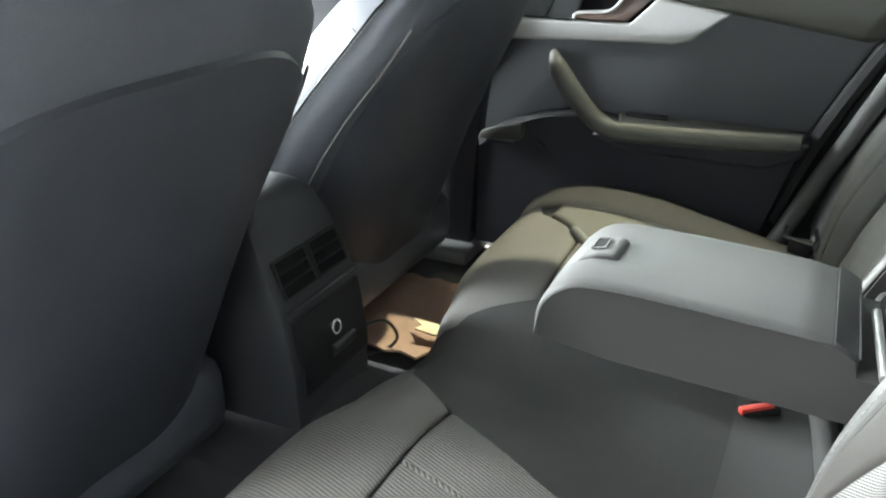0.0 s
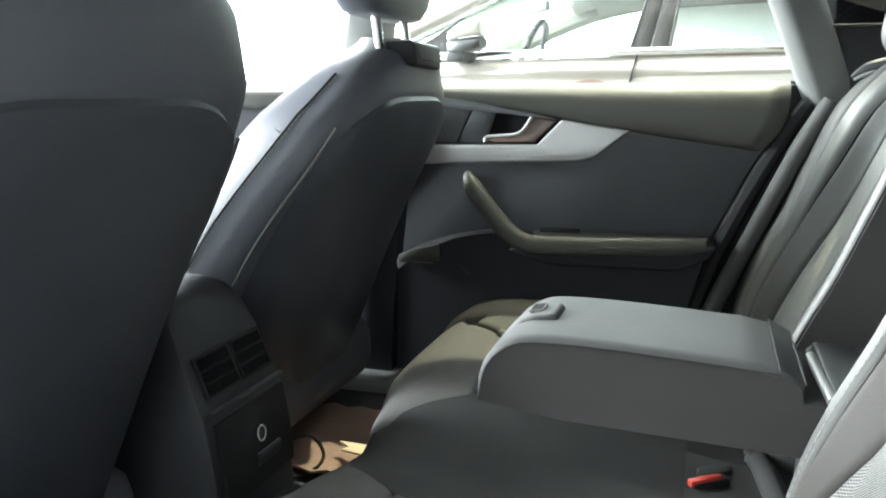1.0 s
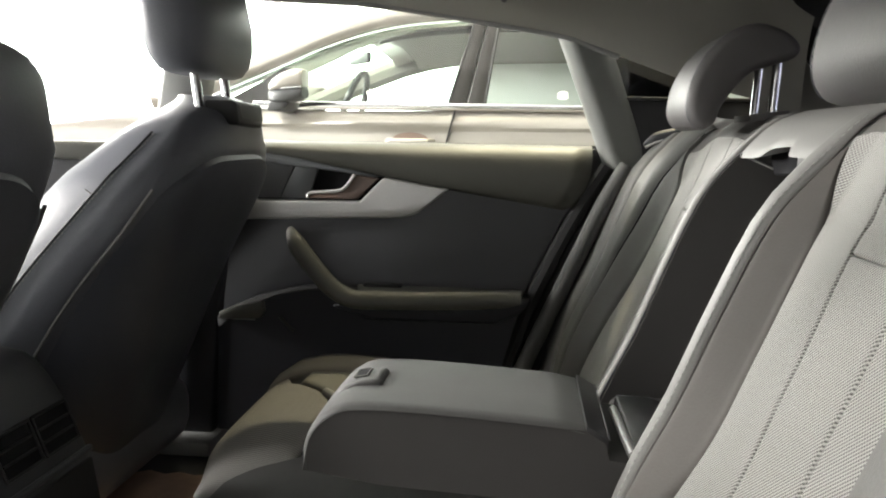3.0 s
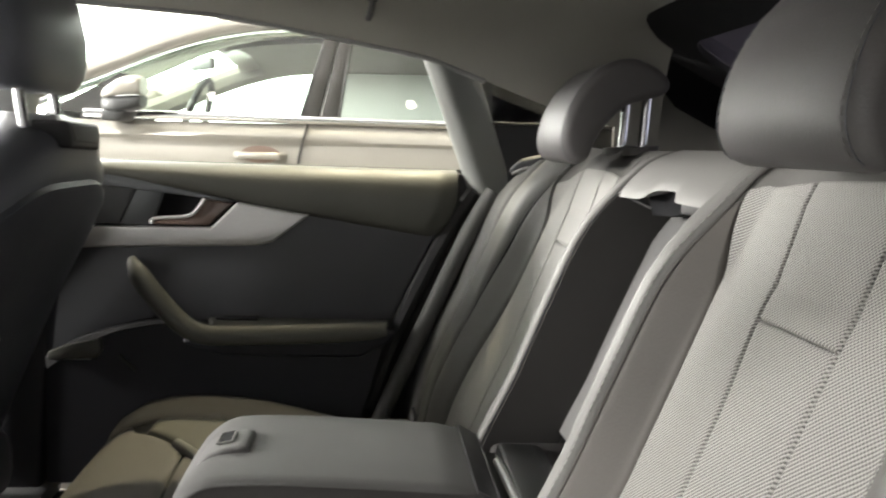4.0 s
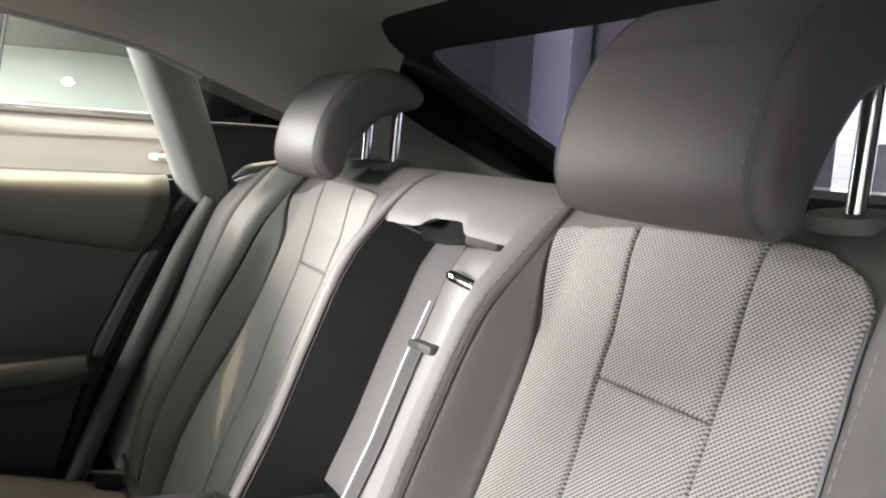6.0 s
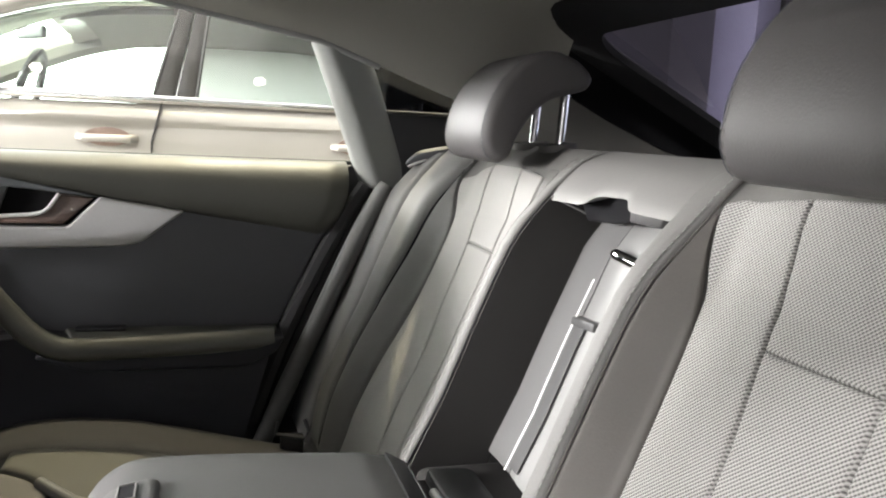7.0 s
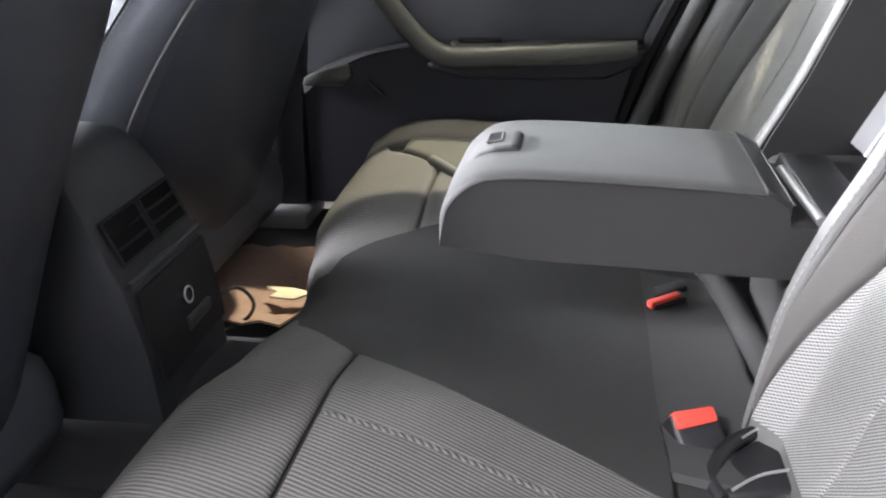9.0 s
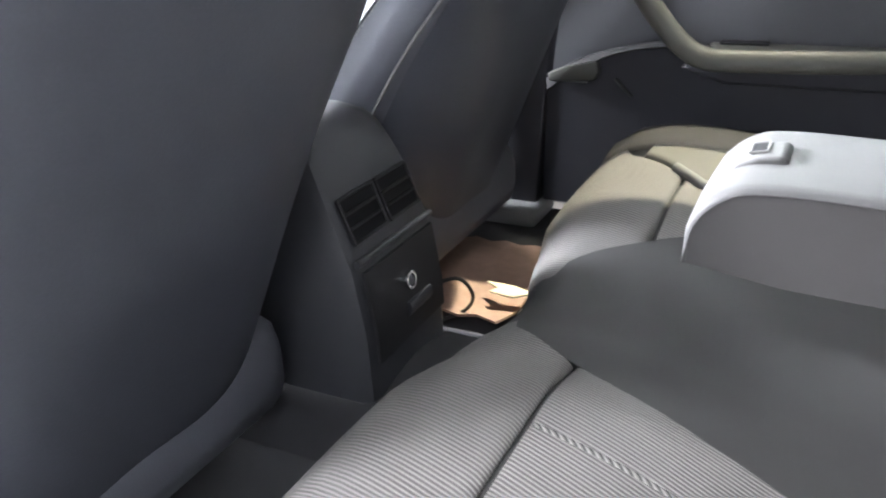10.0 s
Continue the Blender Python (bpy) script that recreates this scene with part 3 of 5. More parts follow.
def rear_backrest(sign, label):
    rows = []
    ws = [0.13, 0.132, 0.136, 0.145] + [0.16 + 0.01 * k for k in range(49)] + [0.648, 0.655, 0.659, 0.66]
    for w in ws:
        edge = min(w - 0.13, 0.66 - w)
        t = 1 - min(edge / 0.018, 1)
        pull = 0.018 * (1 - math.sqrt(max(0, 1 - t * t)))
        row = []
        for i in range(52):
            s = i / 51
            p = back_point(s, w, sign, -0.004 - pull)
            row.append(p)
        row += [Vector((0.262 - pull, sign * w, 0.958 - pull)), Vector((0.285 - pull, sign * w, 0.93)), Vector((0.15, sign * w, 0.40))]
        rows.append(row)
    seat = part("backrest", skin(rows, closed=True), M["leather"], REAR, label)

    def smooth(a, b, s):
        f = min(1.0, max(0.0, (s - a) / (b - a)))
        return f * f * (3 - 2 * f)

    def soft(table, s):
        return sum(lin_table(table, s + 0.02 * k) for k in (-2, -1, 0, 1, 2)) / 5

    # seams of the cloth panels across the seat, from the centre outwards
    if sign < 0:
        sc = 0.745
        inner = [(0.0, 0.150), (0.12, 0.158), (0.2, 0.172), (0.35, 0.194), (0.45, 0.204), (0.60, 0.206), (0.72, 0.203), (0.80, 0.188), (0.875, 0.168), (0.93, 0.163), (1.0, 0.163)]
        pleat_1 = [(0.0, 0.30), (0.631, 0.294), (0.741, 0.282), (0.846, 0.263), (0.919, 0.246), (1.0, 0.24)]
        pleat_2 = [(0.0, 0.395), (0.695, 0.389), (0.751, 0.385), (0.838, 0.371), (0.944, 0.362), (1.0, 0.36)]
        outer = [(0.0, 0.49), (0.60, 0.474), (0.752, 0.459), (0.821, 0.450), (0.897, 0.447), (1.0, 0.447)]
        top = [(0.15, 0.885), (0.18, 0.920), (0.25, 0.940), (0.37, 0.951), (0.406, 0.947), (0.437, 0.921), (0.45, 0.893)]
    else:
        sc = 0.710
        inner = [(0.0, 0.192), (0.5, 0.205), (0.76, 0.218), (0.85, 0.226), (1.0, 0.236)]
        pleat_1 = [(0.0, 0.262), (0.53, 0.252), (0.714, 0.248), (0.804, 0.270), (0.894, 0.308), (1.0, 0.32)]
        pleat_2 = [(0.0, 0.33), (0.487, 0.338), (0.573, 0.346), (0.706, 0.348), (0.738, 0.36), (0.869, 0.418), (1.0, 0.43)]
        outer = [(0.0, 0.49), (0.43, 0.474), (0.576, 0.452), (0.72, 0.449), (0.766, 0.465), (0.835, 0.497), (1.0, 0.505)]
        top = [(0.22, 0.905), (0.30, 0.918), (0.42, 0.918), (0.46, 0.90), (0.51, 0.845)]
    crease = [(0.0, 0.545), (0.42, 0.53), (0.63, 0.507), (0.84, 0.501), (1.0, 0.50)]

    def cloth_panel(a, b, lo, hi=None, puff=0.0045, roll=0.0035):
        """A padded panel between two seams; hi: where it ends, or the rounded top line."""
        nu, nv, rows = 40, 22, []
        for i in range(nu + 1):
            u = 0.5 - 0.5 * math.cos(i / nu * math.pi)
            row = []
            for j in range(nv + 1):
                v = 0.5 - 0.5 * math.cos(j / nv * math.pi)
                end = hi or lin_table(top, soft(a, 0.93) * (1 - v) + soft(b, 0.93) * v)
                sv = lo + (end - lo) * u
                w0, w1 = soft(a, sv) + 0.0006, soft(b, sv) - 0.0006
                edge = min(u * (end - lo) * 0.7, (1 - u) * (end - lo) * 0.7, v * (w1 - w0), (1 - v) * (w1 - w0))
                e = min(edge / roll, 1.0)
                row.append(back_point(sv, w0 + (w1 - w0) * v, sign, -0.002 + puff * math.sqrt(max(0, 1 - (1 - e) ** 2))))
            rows.append(row)
        return skin(rows)

    welt = [(0.0, 0.1445), (0.15, 0.149), (0.3, 0.155), (0.6, 0.157), (0.75, 0.158), (0.82, 0.160), (0.88, 0.164), (1.0, 0.160)] if sign < 0 else [(0.0, 0.150), (0.3, 0.155), (1.0, 0.157)]

    def widen(s, w):
        a = soft(welt, s) + 0.0015
        return s, a + (max(soft(inner, s) - 0.002, a + 0.0005) - a) * w

    def rolled(s, w):
        return s, 0.1302 + (soft(welt, s) - 0.0015 - 0.1302) * w

    def gusset(s, w):
        a, b = soft(outer, s) + 0.002, soft(crease, s) - 0.002
        return s, a + (b - a) * w

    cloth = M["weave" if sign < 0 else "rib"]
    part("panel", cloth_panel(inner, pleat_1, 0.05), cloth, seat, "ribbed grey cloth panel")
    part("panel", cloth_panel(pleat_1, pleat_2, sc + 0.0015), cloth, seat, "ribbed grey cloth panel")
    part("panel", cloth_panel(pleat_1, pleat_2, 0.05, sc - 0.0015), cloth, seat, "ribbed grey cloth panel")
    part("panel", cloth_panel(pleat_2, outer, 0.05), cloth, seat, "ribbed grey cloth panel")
    part("bolster", back_patch(0.06, 0.885 if sign < 0 else 0.93, 0.0, 1.0, sign, puff=0.005, roll=0.15, shape=widen), M["leather_warm" if sign < 0 else "leather"], seat, "smooth grey brown leather bolster")
    part("edge_roll", back_patch(0.02, 0.99, 0.0, 1.0, sign, puff=0.005, roll=0.3, shape=rolled), M["leather"], seat, "pale grey leather edge roll")
    part("seam", tube([back_point(s, soft(welt, s), sign, -0.0005) for s in [0.08 + 0.03 * k for k in range(30)]], 0.0011, 6), M["leather_warm"], seat)
    if sign > 0:
        part("bolster", back_patch(0.06, 0.955, 0.0, 1.0, sign, puff=0.006, roll=0.1, shape=gusset), M["leather_mid"], seat, "smooth mid grey leather bolster")
        part("bolster", back_patch(0.06, 0.955, 0.0, 1.0, sign, puff=0.010, roll=0.15, shape=lambda s, w: (s, soft(crease, s) + 0.002 + (0.608 - soft(crease, s)) * w)), M["leather_mid"], seat)
        part("seam", tube([back_point(s, soft(crease, s), sign, 0.0005) for s in [0.08 + 0.03 * k for k in range(29)]], 0.0022, 6), M["matt_black"], seat)
    else:
        part("bolster", back_patch(0.06, 0.955, 0.0, 1.0, sign, puff=0.008, roll=0.12, shape=lambda s, w: (s, soft(outer, s) + 0.003 + (0.582 - soft(outer, s)) * w)), M["leather"], seat)
        part("seam", tube([back_point(s, soft(outer, s) + 0.001, sign, 0.0) for s in [0.16 + 0.03 * k for k in range(25)]], 0.0014, 6), M["leather_dark"], seat)
    split = 0.587 if sign < 0 else 0.612
    part("side_bolster", back_patch(0.03, 0.9, split + 0.002, 0.655 if sign < 0 else 0.735, sign, puff=0.012, roll=0.014, shape=lambda s, w: (s, w - max(0.0, w - split) * 0.55 * smooth(0.6, 0.85, s))), M["leather_mid"], seat, "mid grey outer side bolster")
    part("seam", tube([back_point(s, split, sign, 0.0005) for s in [0.08 + 0.03 * k for k in range(25)]], 0.0022, 6), M["matt_black"], seat)
    stitches([back_point(s, soft(welt, s) - 0.005, sign, 0.0029) for s in [0.1 + 0.04 * k for k in range(22)]], seat, r=0.0006)
    if sign < 0:
        stitches([back_point(s, soft(outer, s) + 0.014, sign, 0.0068) for s in [0.1 + 0.04 * k for k in range(20)]], seat, r=0.0005)
    # posts' collars
    for w in (0.297, 0.393):
        part("collar", disc((0.231, sign * w, 0.9535), (-0.12, 0, 1), 0.026, 0.010, 28), M["leather"], seat, "grey guide sleeve of the headrest post")
    return seat


def rear_headrest(sign, label):
    cy = sign * 0.337
    up = 0.012 if sign < 0 else 0.0
    reach = 0.0 if sign < 0 else 0.15
    hr = thing("rear_headrest", label, "headrest", "rear headrests", at=(0.2, cy, 0.96))
    prof = smooth_line([(0.130, 0, 0.936), (0.114, 0, 0.943), (0.105, 0, 0.963), (0.107, 0, 0.990), (0.116, 0, 1.018), (0.134, 0, 1.048), (0.160, 0, 1.073), (0.188, 0, 1.083), (0.216, 0, 1.076), (0.234, 0, 1.062), (0.240, 0, 1.048), (0.232, 0, 1.035), (0.210, 0, 1.027), (0.186, 0, 1.017), (0.167, 0, 0.996), (0.152, 0, 0.970), (0.143, 0, 0.946), (0.130, 0, 0.936)], 72)[:-1]
    prof = [Vector((q.x + max(0.0, q.x - 0.15) * reach, 0, q.z)) for q in prof]
    n = len(prof)
    half = 0.093
    rows = []
    vs = [-1, -0.992, -0.97, -0.93, -0.88, -0.82] + [-0.7 + 0.1 * k for k in range(15)] + [0.82, 0.88, 0.93, 0.97, 0.992, 1]
    norms = []
    for i in range(n):
        d = (prof[(i + 1) % n] - prof[i - 1]).normalized()
        norms.append(Vector((d.z, 0, -d.x)))
    for v in vs:
        t = max(0, (abs(v) - 0.84) / 0.16)
        inset = 0.012 * (1 - math.sqrt(max(0, 1 - t * t)))
        dome = 0.005 * (1 - v * v)
        rows.append([Vector((p.x + q.x * inset - (dome if p.x < 0.135 else 0), cy + v * half * (1 - 0.06 * max(0, (p.z - 1.0) / 0.09)), p.z + q.z * inset + up)) for p, q in zip(prof, norms)])
    part("cushion", skin(rows, closed=True), M["leather_head"], hr)
    for d in (-1, 1):
        line = [Vector((p.x - q.x * 0.0006 - (0.0017 if p.x < 0.135 else 0), cy + d * half * 0.905 * (1 - 0.06 * max(0, (p.z - 1.0) / 0.09)), p.z - q.z * 0.0006 + up)) + Vector((q.x, 0, q.z)) * 0.0009 for p, q in list(zip(prof, norms))[2:36]]
        part("seam", tube([p + (Vector((0.17, p.y, 1.0)) - p).normalized() * 0.0004 for p in line], 0.0004, 5), M["seatback"], hr)
        stitches([p + Vector((-0.0004, -d * 0.004, 0)) for p in line[1:-1]], hr, r=0.0004, thread="leather")
    for dy in (-0.056, 0.040):
        part("post", tube([(0.232, cy + sign * -dy, 0.95), (0.236, cy + sign * -dy, 1.040 + up)], 0.0065, 12), M["chrome"], hr, "chrome post")


def rear_bridge():
    def s_near(z):
        i = max(k for k in range(59) if BACK_LINE[k].z <= z)
        return (i + (z - BACK_LINE[i].z) / (BACK_LINE[i + 1].z - BACK_LINE[i].z)) / 59

    edge = [(-0.147, 0.909), (-0.052, 0.9095), (-0.043, 0.911), (-0.028, 0.919), (-0.018, 0.920), (0.026, 0.918), (0.036, 0.916), (0.048, 0.908), (0.06, 0.906), (0.147, 0.904)]
    rows = []
    n = 88
    for j in range(n + 1):
        y = -0.146 + 0.292 * j / n
        s0 = s_near(lin_table(edge, y))
        row = [Vector((back_at(s0)[0].x + 0.04, y, back_at(s0)[0].z + 0.004)), ]
        for i in range(16):
            s = s0 + (1 - s0) * i / 15
            p, nn = back_at(s)
            e = min(1.0, i / 4)
            q = p + nn * (0.004 * math.sqrt(max(0, 1 - (1 - e) ** 2)) - 0.006 - 0.012 * max(0, (abs(y) - 0.126) / 0.02) ** 2)
            row.append(Vector((q.x, y, q.z)))
        row += [Vector((0.265, y, 0.957)), Vector((0.285, y, 0.93)), Vector((0.27, y, 0.90))]
        rows.append(row)
    br = part("centre_backrest", skin(rows, closed=True), M["leather"], REAR, "grey leather top of the centre backrest")
    stitches([Vector((back_at(s)[0].x, 0.134, back_at(s)[0].z)) + back_at(s)[1] * 0.001 for s in [0.84 + 0.01 * k for k in range(16)]], br)
    # recess behind the armrest
    rec = thing("hatch_recess", "pale grey plastic hatch in the recess behind the folded armrest", "hatch", at=(0.15, 0, 0.6))

    def plate(z, y, d):
        return Vector((lin_table(front, z) + d, y, z))

    front = [(0.40, -0.06), (0.50, -0.036), (0.606, 0.0), (0.67, 0.030), (0.752, 0.062), (0.85, 0.104), (0.905, 0.146)]
    zs = [0.60 + 0.0145 * k for k in range(21)]
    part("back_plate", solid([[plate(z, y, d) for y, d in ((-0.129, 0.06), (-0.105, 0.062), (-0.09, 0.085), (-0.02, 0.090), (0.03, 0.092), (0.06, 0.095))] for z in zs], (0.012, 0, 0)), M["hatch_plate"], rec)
    part("side_facet", solid([[plate(z, y, d) for y, d in ((0.0605, 0.0945), (0.10, 0.094), (0.129, 0.093))] for z in zs], (0.012, 0, 0)), M["hatch_shaded"], rec, "side of the hatch, its shade in a darker grey")
    # dark strip and white line paint the slot's shade and highlight
    part("slot", solid([[plate(z, y, 0.0885) for y in (0.034, 0.057)] for z in [0.61 + 0.0165 * k for k in range(11)]], (0.002, 0, 0)), M["hatch_slot"], rec, "dark strip painted as the shade of the slot")
    part("slot_edge", tube([plate(z, 0.0585, 0.0865) for z in [0.605 + 0.0215 * k for k in range(11)]], 0.001, 6), M["white_paint"], rec, "raised edge of the slot, white as its highlight")
    part("tab", prism([(0.010, 0.772), (0.064, 0.768), (0.062, 0.778), (0.008, 0.782)], "x", 0.155, 0.172, 0.002), M["hatch_slot"], rec, "grey stop at the top of the slot")
    part("hook", tube(smooth_line([(0.192, 0.049, 0.8505), (0.187, 0.034, 0.8525), (0.186, 0.015, 0.8515), (0.194, -0.006, 0.8465)], 14), [0.0025 + 0.0042 * min(1.0, k / 5) for k in range(14)], 10), M["chrome"], rec, "chrome latch hook")
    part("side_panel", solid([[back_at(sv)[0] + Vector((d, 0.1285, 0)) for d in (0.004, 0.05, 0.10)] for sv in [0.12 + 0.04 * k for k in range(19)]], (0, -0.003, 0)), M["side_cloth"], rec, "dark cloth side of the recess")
    part("side_edge", tube([(0.150, 0.126, 0.905), (0.20, 0.126, 0.884)], 0.0018, 6), M["grey_plastic"], rec)
    # matt black block gives the opening its depth of shade by colour
    part("notch", box(0.232, 0.262, -0.055, 0.125, 0.865, 0.942, 0.003), M["matt_black"], rec, "black block painting the dark of the release handle opening")
    part("release_flap", prism([(0.118, 0.900), (0.100, 0.880), (0.040, 0.884), (0.0, 0.890), (-0.008, 0.902), (-0.012, 0.928), (0.11, 0.928)], "x", 0.184, 0.196, 0.003), M["matt_black"], rec, "black release flap under the bridge")
    part("strip", prism([(-0.014, 0.912), (-0.085, 0.914), (-0.072, 0.893), (-0.014, 0.892)], "x", 0.174, 0.184, 0.002), M["grey_mid"], rec, "dark grey strip under the bridge")
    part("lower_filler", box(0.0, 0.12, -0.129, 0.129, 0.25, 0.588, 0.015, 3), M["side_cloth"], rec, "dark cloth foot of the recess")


CUSH = [(-0.50, 0.27), (-0.545, 0.32), (-0.572, 0.375), (-0.565, 0.42), (-0.525, 0.448), (-0.45, 0.456), (-0.35, 0.448), (-0.22, 0.425), (-0.10, 0.402), (-0.02, 0.395)]
CUSH_LINE = smooth_line([(x, 0, z) for x, z in CUSH], 60)


def cush_at(s):
    f = min(max(s, 0), 1) * 59
    i = min(int(f), 58)
    a, b = CUSH_LINE[i], CUSH_LINE[i + 1]
    d = (b - a).normalized()
    return a.lerp(b, f - i), Vector((-d.z, 0, d.x))


def cs_of_x(x):
    return min(range(22, 60), key=lambda i: abs(CUSH_LINE[i].x - x)) / 59


def cush_point(s, y, lift=0.0):
    p, n = cush_at(s)
    w = abs(y)
    front = lin_table([(0.0, 1.0), (0.55, 1.0), (1.0, 0.35)], s)
    hump = front * lerp_table([(0.0, -0.012), (0.05, -0.01), (0.13, 0.0), (0.26, 0.024), (0.36, 0.026), (0.50, 0.026), (0.60, 0.03), (0.66, 0.0)], w)
    bow = 0.022 * math.exp(-((w) / 0.09) ** 2) * (1 - s) - 0.0
    q = p + n * (hump + lift)
    return Vector((q.x + bow, y, q.z))


def cush_patch(s0, s1, y0, y1, puff=0.008, roll=0.014, base=-0.002, nu=26, nv=16, flush=()):
    """y0 and y1 may be functions of s; flush: the sides (0 at y0, 1 at y1) that do not roll down, 2 and 3 the ends at s0 and s1."""
    rows = []
    for i in range(nu + 1):
        u = 0.5 - 0.5 * math.cos(i / nu * math.pi)
        s = s0 + (s1 - s0) * u
        a = y0(s) if callable(y0) else y0
        b = y1(s) if callable(y1) else y1
        row = []
        for j in range(nv + 1):
            v = 0.5 - 0.5 * math.cos(j / nv * math.pi)
            edge = min(1.0 if 2 in flush else u * (s1 - s0) * 0.7, 1.0 if 3 in flush else (1 - u) * (s1 - s0) * 0.7, 1.0 if 0 in flush else v * abs(b - a), 1.0 if 1 in flush else (1 - v) * abs(b - a))
            e = min(edge / roll, 1.0)
            row.append(cush_point(s, a + (b - a) * v, base + puff * math.sqrt(max(0, 1 - (1 - e) ** 2))))
        rows.append(row)
    return skin(rows)


def rear_cushion():
    rows = []
    ys = [-0.66, -0.655, -0.645] + [-0.63 + 0.02 * k for k in range(64)] + [0.645, 0.655, 0.66]
    for y in ys:
        rows.append([cush_point(i / 50, y, -0.004 - (0.015 if abs(y) > 0.656 else 0.006 if abs(y) > 0.65 else 0)) for i in range(51)] + [Vector((-0.02, y, 0.27))])
    seat = part("cushion", skin(rows, closed=True), M["seat_mid"], REAR, "long cloth bench cushion, darkened by painted shade")
    st = cs_of_x(-0.425)
    def inner(s):
        x = cush_at(s)[0].x
        return lin_table([(-0.58, 0.062), (-0.535, 0.075), (-0.425, 0.16), (-0.29, 0.235), (-0.13, 0.30), (0, 0.32)], x) if s > 0.3 else 0.06
    def bolster(s, sg=1):
        x = cush_at(s)[0].x
        if sg < 0:
            return lin_table([(-0.58, 0.27), (-0.425, 0.286), (-0.29, 0.315), (-0.13, 0.345), (0, 0.35)], x)
        return lin_table([(-0.58, 0.53), (-0.545, 0.48), (-0.46, 0.40), (-0.40, 0.325), (-0.36, 0.303), (-0.29, 0.316), (-0.13, 0.345), (0, 0.35)], x) if s > 0.3 else 0.53

    for sg in (-1, 1):
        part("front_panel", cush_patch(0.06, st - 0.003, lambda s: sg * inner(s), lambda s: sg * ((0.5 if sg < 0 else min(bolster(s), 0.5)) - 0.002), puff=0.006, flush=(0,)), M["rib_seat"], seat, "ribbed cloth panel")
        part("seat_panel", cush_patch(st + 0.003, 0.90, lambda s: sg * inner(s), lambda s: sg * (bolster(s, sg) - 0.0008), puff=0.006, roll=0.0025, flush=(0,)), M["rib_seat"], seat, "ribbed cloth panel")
        part("outer_panel", cush_patch(st + 0.003 if sg < 0 else 0.34, 0.90, lambda s: sg * (min(bolster(s, sg), 0.5) + (0.0008 if sg < 0 else 0.0015)), sg * 0.5, puff=0.0058 if sg < 0 else 0.010, roll=0.0025 if sg < 0 else 0.012), M["rib_seat" if sg < 0 else "seat_warm_lit"], seat, "raised outer cloth panel")
        if sg < 0:
            part("pleat", cush_patch(st + 0.006, 0.90, lambda s: -bolster(s, -1) - 0.004, lambda s: -bolster(s, -1) + 0.004, puff=0.0026, roll=0.006, base=0.0022), M["pleat"], seat, "coarsely ribbed pleat")
        else:
            # paler grey than the cloth paints the light along this welt
            welt = [cush_point(v, sg * (bolster(v) - 0.004), 0.0065) for v in [0.42 + 0.02 * k for k in range(16)]]
            part("welt", tube(smooth_line(welt, 40), 0.0085, 12), M["leather"], seat, "rolled welt along the seat panel, coloured pale for the light on it")
        part("side_bolster", cush_patch(0.06, 0.94, sg * 0.503, sg * 0.655, puff=0.01, roll=0.02), M["leather_warm"], seat)
    s2 = cs_of_x(-0.133)
    part("middle_panel", cush_patch(0.06, s2, lambda s: -inner(s) + 0.0006, lambda s: inner(s) - 0.0006, puff=0.006, roll=0.008, flush=(0, 1, 3)), M["seat_mid"], seat, "smooth cloth middle place with its shade in the colour")
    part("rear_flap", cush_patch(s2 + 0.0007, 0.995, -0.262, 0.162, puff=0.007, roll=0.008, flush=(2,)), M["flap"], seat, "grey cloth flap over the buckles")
    part("rear_hem", tube(smooth_line([(-0.045, 0.24, 0.398), (-0.034, 0.153, 0.405), (-0.024, 0.076, 0.408), (-0.017, 0.0, 0.409), (-0.013, -0.052, 0.41), (-0.009, -0.105, 0.411), (-0.012, -0.16, 0.406)], 30), 0.0155, 12), M["seat_mid"], seat, "rolled rear hem of the cushion")
    return seat


